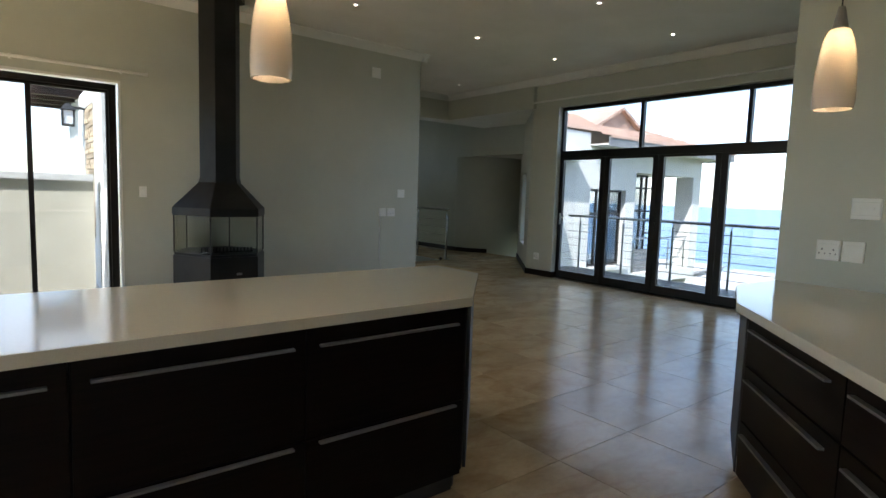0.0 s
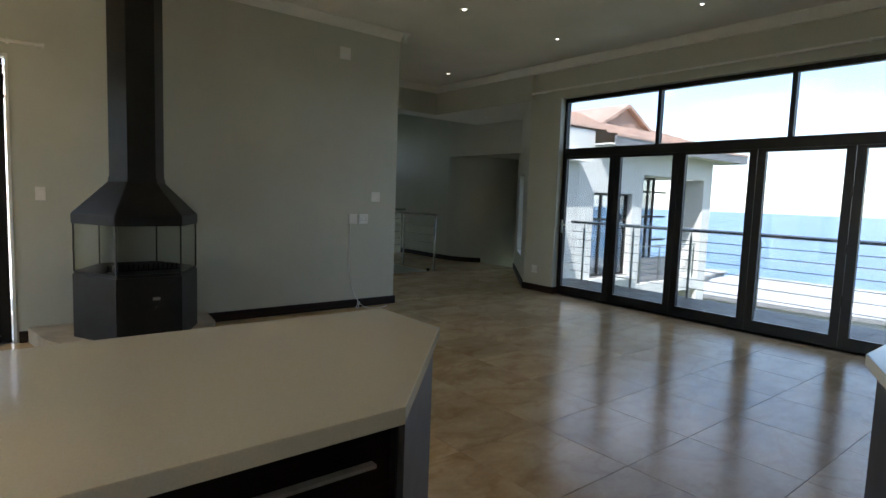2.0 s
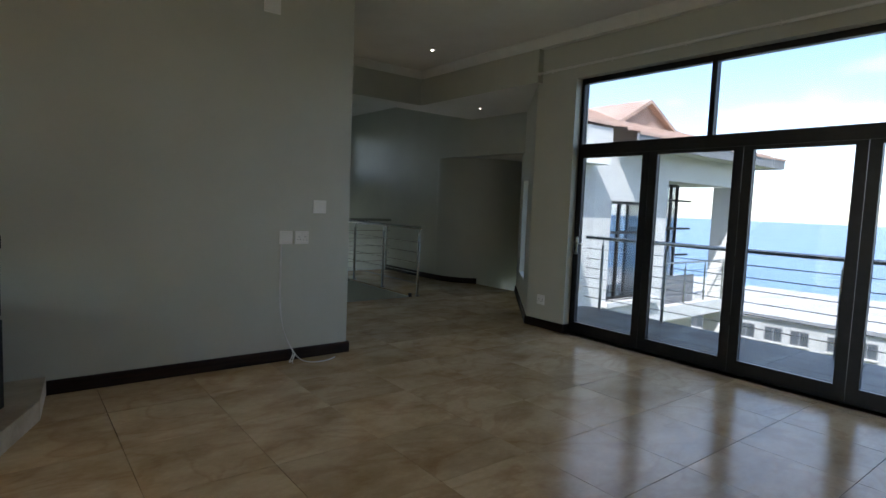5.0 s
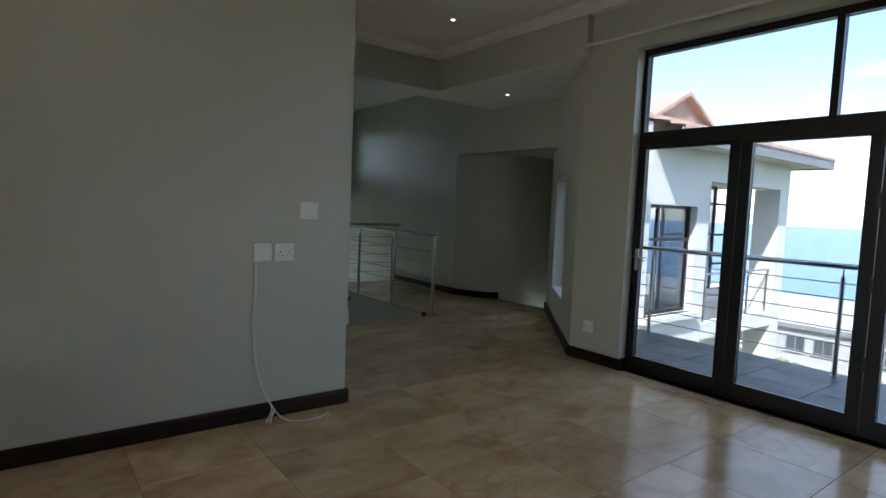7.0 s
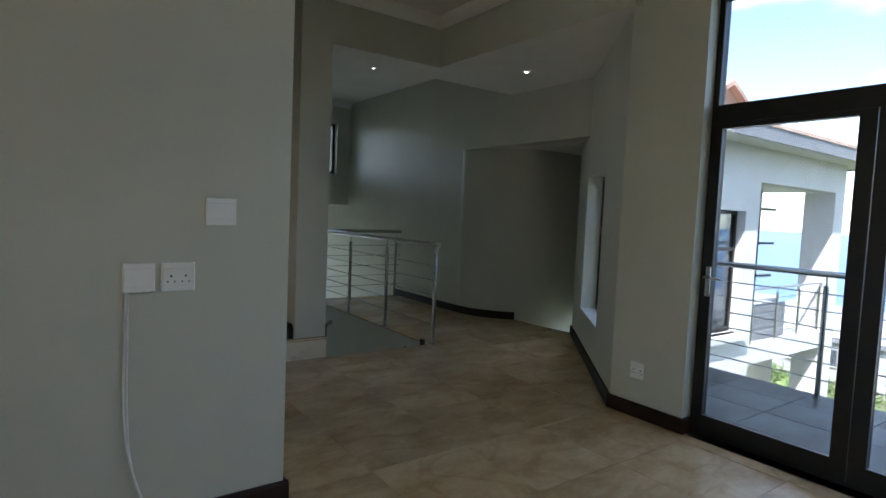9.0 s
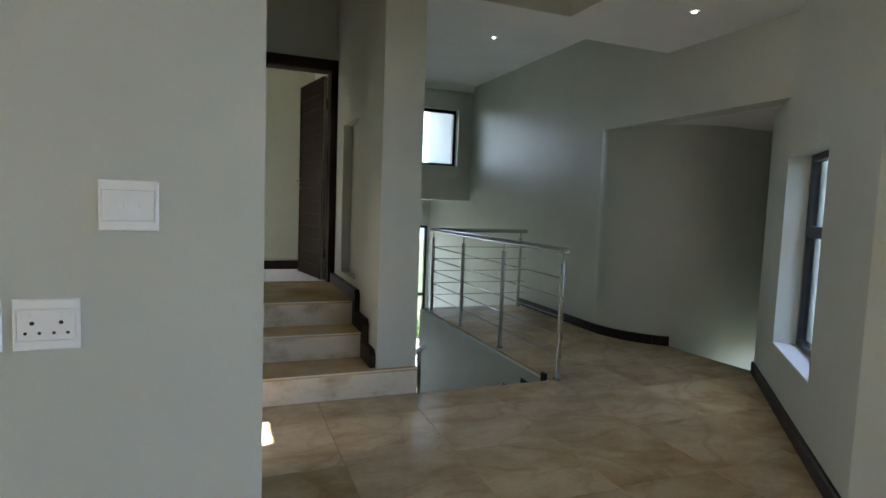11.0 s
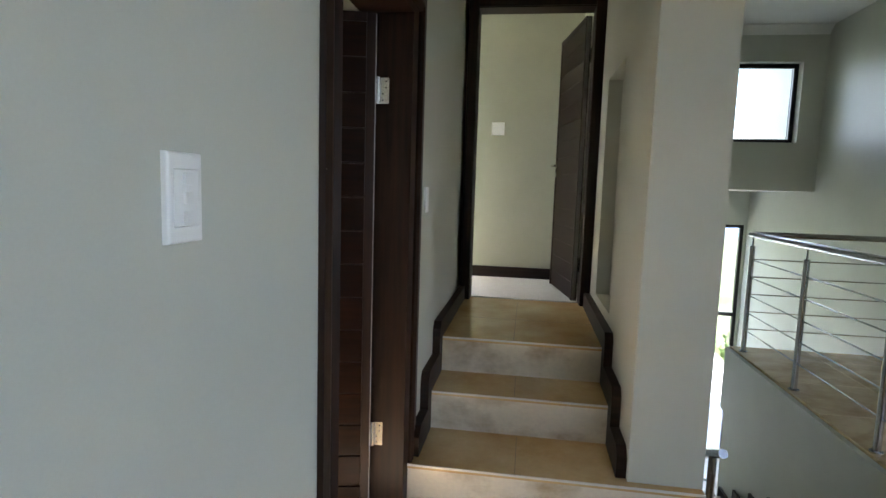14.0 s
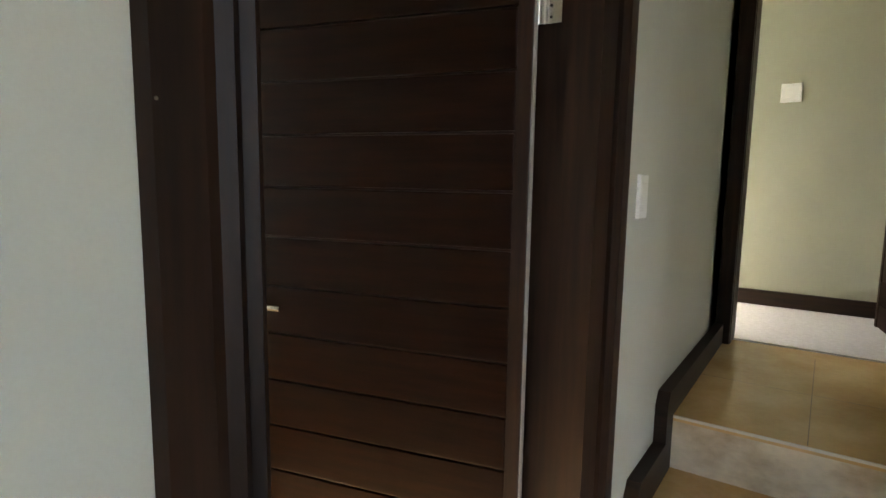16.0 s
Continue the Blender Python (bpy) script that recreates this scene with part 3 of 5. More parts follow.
# ---- sliding door to the patio ----
win = solid("window_2", wall_cells(bmesh.new(), "x", 0.6, 3.25, 7.765, 7.845, 0.0, 2.42, [(0.66, 1.9, 0.06, 2.36), (1.94, 3.18, 0.06, 2.36)]), ALU, "dark bronze aluminium sliding glass door to a patio", "window")
for x0, x1, yy in ((0.65, 1.9, 7.79), (1.94, 3.19, 7.82)):
    leaf = part("sash", wall_cells(bmesh.new(), "x", x0, x1, yy - 0.018, yy + 0.018, 0.05, 2.37, [(x0 + 0.05, x1 - 0.035, 0.12, 2.33)]), ALU, win)
    o = part("pane", B(x0 + 0.045, x1 - 0.03, yy - 0.003, yy + 0.003, 0.115, 2.335), PANE, leaf)
    o.visible_shadow = False
part("sash_stile", B(2.475, 2.52, 7.80, 7.84, 0.06, 2.36), ALU, win)
solid("trim_patio_door", wall_cells(bmesh.new(), "x", 0.55, 3.285, 7.705, 7.716, 0.0, 2.455, [(0.6, 3.262, 0.0, 2.432)]), TRIM, "pale plaster reveal edge round the sliding door", "trim")

# ---- narrow window in the slanted wall ----
bm = wall_cells(bmesh.new(), "x", 0.82, 1.9, 0.15, 0.21, 0.44, 1.86, [(0.87, 1.85, 0.49, 1.26), (0.87, 1.85, 1.34, 1.81)])
bm.transform(SLANT)
win = solid("window_3", bm, ALU, "dark aluminium narrow window in a deep reveal", "window")
for z0, z1 in ((0.485, 1.265), (1.335, 1.815)):
    bm = B(0.865, 1.855, 0.177, 0.183, z0, z1)
    bm.transform(SLANT)
    part("pane", bm, PANE, win).visible_shadow = False
bm = B(0.82, 1.9, -0.004, 0.15, 0.432, 0.443)
bm.transform(SLANT)
part("window_sill", bm, TRIM, win, "white painted sill")

# ---- unseen glazing that lets daylight in: added kitchen window in the south wall, glazed doors in the west wall ----
win = solid("window_6", wall_cells(bmesh.new(), "x", 0.6, 2.2, -1.35, -1.29, 1.2, 2.1, [(0.65, 1.375, 1.25, 2.05), (1.425, 2.15, 1.25, 2.05)]), ALU, "unseen dark aluminium kitchen window, added for fill daylight", "window")
for x0, x1 in ((0.645, 1.38), (1.42, 2.155)):
    part("pane", B(x0, x1, -1.323, -1.317, 1.245, 2.055), PANE, win).visible_shadow = False
win = solid("window_7", wall_cells(bmesh.new(), "y", 1.2, 7.2, -1.34, -1.28, 0.0, 2.75, [(1.26 + 1.18 * i, 2.38 + 1.18 * i, 0.08, 2.69) for i in range(5)]), ALU, "dark aluminium glazed doors to a terrace", "window")
for i in range(5):
    part("pane", B(-1.313, -1.307, 1.255 + 1.18 * i, 2.385 + 1.18 * i, 0.075, 2.695), PANE, win).visible_shadow = False

# ---- high window and low window of the hall ----
win = solid("window_4", wall_cells(bmesh.new(), "x", 9.3, 10.82, 15.24, 15.30, 2.06, 3.01, [(9.35, 10.77, 2.11, 2.96)]), ALU, "dark aluminium fixed window high on the hall wall", "window")
part("pane", B(9.345, 10.775, 15.267, 15.273, 2.105, 2.965), PANE, win).visible_shadow = False
win = solid("window_5", wall_cells(bmesh.new(), "x", 8.9, 11.04, 17.12, 17.18, -2.9, 0.95, [(8.95, 9.9, -2.84, -0.52), (8.95, 9.9, -0.46, 0.90), (9.95, 10.99, -2.84, -0.52), (9.95, 10.99, -0.46, 0.90)]), ALU, "dark aluminium tall window of the lower storey", "window")
for x0, x1 in ((8.945, 9.905), (9.945, 10.995)):
    for z0, z1 in ((-2.845, -0.515), (-0.465, 0.905)):
        part("pane", B(x0, x1, 17.147, 17.153, z0, z1), PANE, win).visible_shadow = False


# ---- timber doors ----
def plank_leaf(parent, width, height, thick=0.04, boards=15):
    """A boarded leaf in local places: hinge at the origin, leaf along +x, face towards -y."""
    stile = 0.035
    bm = B(0.0, stile, 0, thick, 0, height, bevel=0.003)
    box(bm, width - stile, width, 0, thick, 0, height, bevel=0.003)
    box(bm, stile, width - stile, 0, thick, height - stile, height, bevel=0.003)
    leaf = new("leaf_frame", mesh_of("leaf_frame", bm, DOORWOOD_V))
    leaf.parent = parent
    step = (height - stile) / boards
    me = mesh_of("board", B(stile, width - stile, 0.004, thick - 0.004, 0.0, step - 0.006, bevel=0.004), DOORWOOD)
    for n in range(boards):
        o = new("board", me)
        o.parent, o.location = parent, (0, 0, n * step + 0.004)
    o = tagged(new("leaf_edge", mesh_of("leaf_edge", B(-0.003, 0.0005, 0.006, thick - 0.006, 0.005, height - 0.005), PALE_EDGE)), "pale bare timber hinge edge")
    o.parent = parent
    o = new("leaf_core", mesh_of("leaf_core", B(stile, width - stile, 0.012, thick - 0.012, 0, height - stile), SKIRT))
    o.parent = parent


def lever(parent, x, z, y0, y1):
    for y, s in ((y0, -1), (y1, 1)):
        bm = tube(bmesh.new(), (x, y, z), (x, y + s * 0.008, z), 0.024, seg=18)
        tube(bm, (x, y, z), (x, y + s * 0.05, z), 0.009, seg=10)
        tube(bm, (x, y + s * 0.045, z), (x - 0.115, y + s * 0.045, z), 0.009, seg=10)
        tube(bm, (x, y, z - 0.075), (x, y + s * 0.006, z - 0.075), 0.022, seg=18)
        o = new("lever_handle", mesh_of("lever_handle", bm, CHROME, True))
        o.parent = parent
        tagged(o, "satin chrome lever handle and escutcheon")


def hinge(parent, x, y, z):
    bm = tube(bmesh.new(), (x, y, z - 0.05), (x, y, z + 0.05), 0.007, seg=10)
    box(bm, x - 0.03, x, y - 0.0015, y + 0.0015, z - 0.048, z + 0.048)
    o = new("hinge", mesh_of("hinge", bm, CHROME))
    o.parent = parent
    tagged(o, "steel butt hinge")


# side-room door: frame lines the opening, leaf stands ajar into the room
d1 = solid("door_1", wall_cells(bmesh.new(), "y", 9.04, 10.04, 6.985, 7.196, 0.0, 2.1, [(9.072, 9.935, 0.0, 2.065)]), DOORWOOD_V, "dark stained boarded timber door standing ajar", "door")
ARCH = [(0.0, 0.0), (0.016, 0.0), (0.023, 0.010), (0.014, 0.020), (0.023, 0.032), (0.014, 0.044), (0.016, 0.056), (0.015, 0.100), (0.0, 0.105)]
for yo, s, wide in ((9.068, -1, 0.94), (10.028, 1, 1.15)):
    bm = bmesh.new()
    a = [bm.verts.new((7.191 + o, yo + s * w * wide, 0)) for o, w in ARCH]
    b = [bm.verts.new((7.191 + o, yo + s * w * wide, 2.094 + w)) for o, w in ARCH]
    fs = [bm.faces.new(a), bm.faces.new(b[::-1])] + [bm.faces.new((a[i], b[i], b[(i + 1) % len(a)], a[(i + 1) % len(a)])) for i in range(len(a))]
    bmesh.ops.recalc_face_normals(bm, faces=fs)
    part("architrave", bm, DOORWOOD_V, d1)
bm = bmesh.new()
a = [bm.verts.new((7.191 + o, 9.068 - w * 0.94, 2.094 + w)) for o, w in ARCH]
b = [bm.verts.new((7.191 + o, 10.028 + w * 1.15, 2.094 + w)) for o, w in ARCH]
fs = [bm.faces.new(a), bm.faces.new(b[::-1])] + [bm.faces.new((a[i], b[i], b[(i + 1) % len(a)], a[(i + 1) % len(a)])) for i in range(len(a))]
bmesh.ops.recalc_face_normals(bm, faces=fs)
part("architrave", bm, DOORWOOD_V, d1)
DOOR1 = 76.0
leaf = tagged(new("door_leaf"), "dark boarded leaf")
leaf.parent = d1
leaf.matrix_local = pose(7.05, 9.925, 0.012, 0, 0, -90 - DOOR1)
plank_leaf(leaf, 0.81, 2.04)
lever(leaf, 0.75, 1.02, 0.0, 0.04)
for zz in (0.348, 1.756):
    hinge(leaf, 0.0, -0.004, zz)

for zz in (0.36, 1.768):
    bm = tube(bmesh.new(), (7.062, 9.926, zz - 0.052), (7.062, 9.926, zz + 0.052), 0.0075, seg=10)
    box(bm, 7.066, 7.104, 9.9315, 9.9345, zz - 0.05, zz + 0.05)
    hp = part("jamb_hinge", bm, CHROME, d1, "bright steel butt hinge")
    for k in (-0.036, -0.012, 0.012, 0.036):
        part("screw", tube(bmesh.new(), (7.085 + 0.006 * (1 if k > 0 else -1), 9.931, zz + k), (7.085 + 0.006 * (1 if k > 0 else -1), 9.9316, zz + k), 0.0035, seg=8), DARKDOT, hp)
part("strike_screw", tube(bmesh.new(), (7.2045, 8.977, 1.433), (7.2068, 8.977, 1.433), 0.0016, seg=10), CHROME, d1)

# door at the head of the steps, open into the upper room
d2 = solid("door_2", wall_cells(bmesh.new(), "x", 7.235, 8.09, 11.795, 11.955, 0.579, 2.70, [(7.265, 8.06, 0.579, 2.655)]), DOORWOOD_V, "dark stained boarded timber door standing open", "door")
for x0, x1, z0, z1 in ((7.193, 7.262, 0.58, 2.76), (8.062, 8.13, 0.58, 2.76)):
    part("architrave", B(x0, x1, 11.775, 11.797, z0, z1, bevel=0.004), DOORWOOD_V, d2)
part("architrave", B(7.262, 8.062, 11.775, 11.797, 2.66, 2.76, bevel=0.004), DOORWOOD_V, d2)
leaf = tagged(new("door_leaf"), "dark boarded leaf")
leaf.parent = d2
leaf.matrix_local = pose(8.05, 11.955, 0.585, 0, 0, 100)
plank_leaf(leaf, 0.75, 2.05)
lever(leaf, 0.69, 1.02, 0.0, 0.04)
for zz in (0.27, 1.78):
    hinge(leaf, 0.0, -0.004, zz)
solid("baseboard_upper", B(5.5, 8.08, 12.938, 12.96, 0.576, 0.675), SKIRT, "dark stained timber skirting board", "skirting")


# ---- kitchen ----
ISL = [(0.2, 2.64), (3.885, 2.70), (4.425, 3.262), (4.425, 3.655), (0.2, 3.66)]
solid("island_worktop", prism(bmesh.new(), ISL, 0.888, 0.93, bevel=0.004), STONE_TOP, "cream quartz worktop with a chamfered corner", "worktop", kind="thing")
ISLF, ISLX = 2.715, [0.30, 1.10, 1.72, 2.375, 3.095, 3.86]
for n in range(5):
    x0, x1 = ISLX[n] + 0.001, ISLX[n + 1] - 0.001
    cab = empty("island_cabinet", ((x0 + x1) / 2, ISLF, 0.0), "dark veneer kitchen drawer cabinet with long aluminium bar handles", "cabinet", "island drawer cabinets")
    part("body", B(x0, x1, ISLF + 0.02, 3.60, 0.1, 0.887), CABINET, cab)
    part("plinth", B(x0, x1, ISLF + 0.06, 3.55, 0.0, 0.1), KICK, cab, "grey plinth board")
    for z0, z1, hz in ((0.46, 0.882, 0.815), (0.105, 0.452, 0.443)):
        dr = part("drawer_front", B(x0 + 0.002, x1 - 0.002, ISLF, ISLF + 0.019, z0, z1, bevel=0.0015), CABINET, cab)
        part("bar_handle", B(x0 + 0.05, x1 - 0.05, ISLF - 0.022, ISLF - 0.0005, hz - 0.0045, hz + 0.0045, bevel=0.0015), BARS, dr, "slim aluminium bar handle")
cab = empty("island_end_cabinet", (4.1, 3.2, 0.0), "dark veneer angled end cabinet with a pale edge panel", "cabinet")
part("body", prism(bmesh.new(), [(3.861, 2.737), (3.90, 2.755), (4.39, 3.275), (4.39, 3.62), (3.861, 3.60)], 0.1, 0.887), CABINET, cab)
part("plinth", prism(bmesh.new(), [(3.861, 2.79), (3.89, 2.80), (4.33, 3.28), (4.33, 3.56), (3.861, 3.55)], 0.0, 0.1), KICK, cab, "grey plinth board")
dv = (Vector((4.39, 3.275)) - Vector((3.90, 2.755))).normalized()
nv = Vector((dv.y, -dv.x))
p0, p1 = Vector((3.905, 2.757)) + nv * 0.001, Vector((4.385, 3.272)) + nv * 0.001
part("end_panel", prism(bmesh.new(), [tuple(p0), tuple(p0 + nv * 0.016), tuple(p1 + nv * 0.016), tuple(p1)], 0.105, 0.882), KICK, cab, "grey laminate end panel")

CA, CB = Vector((4.945, 1.96)), Vector((2.80, 0.09))
CD = (CB - CA).normalized()
CN = Vector((CD.y, -CD.x))
CTR = [(5.948, 2.245), (5.445, 2.245), (4.895, 2.0), (2.75, 0.13), (3.1, -0.3), (5.948, -0.3)]
solid("counter_worktop", prism(bmesh.new(), CTR, 0.888, 0.93, bevel=0.004), STONE_TOP, "cream quartz worktop along the kitchen wall", "worktop", kind="thing")


def along(s, out=0.0):
    v = CA + CD * s + CN * out
    return (v.x, v.y)


for s0, s1 in ((0.0, 0.86), (0.862, 1.66), (1.662, 2.46)):
    cab = empty("counter_cabinet", (*along((s0 + s1) / 2), 0.0), "dark veneer kitchen drawer cabinet with long aluminium bar handles", "cabinet", "counter drawer cabinets")
    part("body", prism(bmesh.new(), [along(s0, -0.02), along(s1, -0.02), along(s1, -0.6), along(s0, -0.6 if s0 else -0.3)], 0.1, 0.887), CABINET, cab)
    part("plinth", prism(bmesh.new(), [along(s0 + 0.02, -0.07), along(s1, -0.07), along(s1, -0.55), along(s0 + 0.1, -0.3)], 0.0, 0.1), KICK, cab, "grey plinth board")
    for z0, z1, hz in ((0.64, 0.882, 0.812), (0.375, 0.632, 0.578), (0.105, 0.367, 0.315)):
        dr = part("drawer_front", prism(bmesh.new(), [along(s0 + 0.003), along(s1 - 0.003), along(s1 - 0.003, -0.019), along(s0 + 0.003, -0.019)], z0, z1), CABINET, cab)
        part("bar_handle", prism(bmesh.new(), [along(s0 + 0.05, 0.022), along(s1 - 0.09, 0.022), along(s1 - 0.09, 0.0005), along(s0 + 0.05, 0.0005)], hz - 0.0045, hz + 0.0045), BARS, dr, "slim aluminium bar handle")
cab = empty("counter_end_cabinet", (5.4, 2.1, 0.0), "dark veneer end cabinet with a grey end panel", "cabinet")
part("body", prism(bmesh.new(), [along(-0.002, -0.02), (5.44, 2.19), (5.945, 2.20), (5.945, 1.2), along(-0.002, -0.32)], 0.1, 0.887), CABINET, cab)
part("plinth", prism(bmesh.new(), [along(0.0, -0.08), (5.44, 2.13), (5.945, 2.14), (5.945, 1.3), along(0.0, -0.3)], 0.0, 0.1), KICK, cab)
part("end_panel", prism(bmesh.new(), [along(-0.002, 0.0), along(-0.016, 0.004), (5.44, 2.207), (5.44, 2.191)], 0.105, 0.882), KICK, cab, "grey laminate end panel")


# ---- wood stove on a stone hearth ----
SX, SY = 4.138, 7.165


def hexagon(r, ry=None, turn=0.0):
    ry = ry or r
    return [(SX + r * math.cos(radians(60 * i + turn)), SY + ry * math.sin(radians(60 * i + turn))) for i in range(6)]


hearth = solid("hearth", prism(bmesh.new(), [(3.36, 7.712), (3.44, 7.2), (3.78, 6.41), (4.48, 6.41), (4.80, 7.2), (4.85, 7.712)], 0.002, 0.13, bevel=0.006), HEARTH, "low faceted travertine hearth slab against the wall", "hearth", kind="thing")
stove = empty("wood_stove", (SX, SY, 0.13), "black steel hexagonal wood stove with tall flue on stone hearth", "stove")
part("firebox_base", prism(bmesh.new(), hexagon(0.487, 0.54), 0.131, 0.66, bevel=0.004), STOVE, stove)
part("fire_tray", prism(bmesh.new(), hexagon(0.475, 0.525), 0.66, 0.685), STOVE, stove)
pts = hexagon(0.475, 0.525)
for i in range(6):
    p, q = Vector(pts[i]), Vector(pts[(i + 1) % 6])
    c = Vector((SX, SY))
    ins = [tuple(p), tuple(q), tuple(q + (c - q).normalized() * 0.006), tuple(p + (c - p).normalized() * 0.006)]
    o = part("glass_panel", prism(bmesh.new(), ins, 0.687, 1.078), STOVE_GLASS, stove, "smoked glass panel")
    o.visible_shadow = False
    part("corner_rod", tube(bmesh.new(), (p.x, p.y, 0.685), (p.x, p.y, 1.08), 0.007, seg=8), STOVE, stove)
bm = bmesh.new()
for i in range(15):
    x = SX - 0.26 + 0.52 * i / 14
    box(bm, x - 0.006, x + 0.006, SY - 0.22, SY - 0.205, 0.686, 0.74)
box(bm, SX - 0.28, SX + 0.28, SY - 0.222, SY - 0.203, 0.686, 0.70)
part("fire_grate", bm, STOVE, stove, "cast iron grate teeth")
bm = bmesh.new()
lo, mid, hi = hexagon(0.492, 0.545), hexagon(0.492, 0.545), hexagon(0.222, 0.235)
rings = [[bm.verts.new((*p, z)) for p in ring] for ring, z in ((lo, 1.078), (mid, 1.16), (hi, 1.43), (hi, 1.47))]
for a, b in zip(rings, rings[1:]):
    for i in range(6):
        bm.faces.new((a[i], a[(i + 1) % 6], b[(i + 1) % 6], b[i]))
bm.faces.new(rings[0][::-1])
bm.faces.new(rings[3])
bmesh.ops.recalc_face_normals(bm, faces=bm.faces[:])
bmesh.ops.bevel(bm, geom=bm.edges[:], offset=0.004, segments=2, affect="EDGES")
part("hood", bm, STOVE, stove)
part("flue", prism(bmesh.new(), hexagon(0.212, 0.225), 1.45, 3.36, bevel=0.003), STOVE, stove)
part("flue_collar", prism(bmesh.new(), hexagon(0.27, 0.285), 3.355, 3.415, bevel=0.006), STOVE, stove)
part("door_badge", B(SX + 0.02, SX + 0.075, SY - 0.4735, SY - 0.466, 0.47, 0.495), BARS, stove, "small silver badge")
part("air_slider", tube(bmesh.new(), (SX + 0.05, SY - 0.49, 0.41), (SX + 0.05, SY - 0.466, 0.41), 0.012), STOVE, stove)


# ---- pendant lamps and downlights ----
def pendant(name, x, y, z, k=1.0):
    ob = empty(name, (x, y, z), "white opal glass tapered pendant lamp, lit, on a rod", "pendant lamp", "kitchen pendants")
    prof = [(0.070, 0.0), (0.074, 0.03), (0.074, 0.08), (0.070, 0.15), (0.062, 0.22), (0.052, 0.27), (0.040, 0.305), (0.028, 0.315)]
    inner = [(r - 0.004, h) for r, h in prof][::-1]
    bm = lathe(bmesh.new(), [(r * k, z + h * k) for r, h in prof + inner], x, y)
    part("shade", bm, OPAL, ob, "white opal glass shade", smooth=True)
    bm = lathe(bmesh.new(), [(0.0, z + 0.40 * k), (0.012, z + 0.40 * k), (0.028 * k, z + 0.32 * k), (0.028 * k, z + 0.31 * k), (0.0, z + 0.31 * k)], x, y, 18)
    part("lamp_cap", bm, BARS, ob, "brushed metal cap", smooth=True)
    part("cord", tube(bmesh.new(), (x, y, z + 0.395 * k), (x, y, CEIL - 0.03), 0.003, seg=8), BLACK, ob)
    part("ceiling_rose", tube(bmesh.new(), (x, y, CEIL - 0.032), (x, y, CEIL - 0.001), 0.05), BARS, ob)
    bm = bmesh.new()
    bmesh.ops.create_uvsphere(bm, u_segments=14, v_segments=8, radius=0.026 * k, matrix=Matrix.Translation((x, y, z + 0.25 * k)))
    part("bulb", bm, BULB, ob, "lit warm bulb", smooth=True)
    return ob


pendant("pendant_lamp", 3.022, 2.87, 1.775)
pendant("pendant_lamp", 4.88, 1.69, 1.775)


def downlight(x, y, z):
    ob = empty("downlight", (x, y, z), "small round white recessed ceiling downlight, lit", "downlight", "ceiling downlights")
    part("bezel", lathe(bmesh.new(), [(0.040, z), (0.040, z - 0.004), (0.018, z - 0.006), (0.016, z - 0.001)], x, y, 20), TRIM, ob, smooth=True)
    bm = tube(bmesh.new(), (x, y, z - 0.0035), (x, y, z - 0.001), 0.0145, seg=18)
    part("lens", bm, DOWN, ob, "glowing lens")
    return ob


dl = downlight(5.374, 6.46, CEIL)
for x, y, z in ((7.17, 6.46, CEIL), (8.71, 6.47, CEIL), (5.5, 4.6, CEIL), (7.2, 4.6, CEIL), (8.75, 4.65, CEIL), (9.02, 9.0, CEIL), (10.41, 9.59, 2.93), (10.1, 12.4, CEIL), (3.6, 4.6, CEIL)):
    copy_thing(dl, pose(x, y, z))


# ---- curtain rails ----
def curtain_rail(p, q, z, stand, label):
    ob = empty("curtain_rail", (*p, z), label, "curtain rail")
    a, b = Vector((*p, z)), Vector((*q, z))
    part("rail", tube(bmesh.new(), a, b, 0.016, seg=12), TRIM, ob, smooth=True)
    d = (b - a).normalized()
    for e, s in ((a, -1), (b, 1)):
        part("finial", tube(bmesh.new(), e, e + d * s * 0.02, 0.022, seg=12), TRIM, ob)
    n = max(3, int((b - a).length / 0.75))
    for i in range(n):
        c = a + (b - a) * ((i + 0.25) / (n - 0.5))
        bm = tube(bmesh.new(), c, c + Vector(stand), 0.008, seg=8)
        tube(bm, c + Vector((0, 0, -0.028)), c + Vector((0, 0, 0.02)), 0.012, seg=8)
        part("bracket", bm, TRIM, ob)
    return ob


curtain_rail((0.3, 7.655), (3.515, 7.655), 2.552, (0, 0.06, 0), "white curtain rail on brackets above the sliding door")
curtain_rail((9.68, 2.45), (9.68, 7.71), 3.032, (0.06, 0, 0), "white curtain rail on brackets above the folding doors")


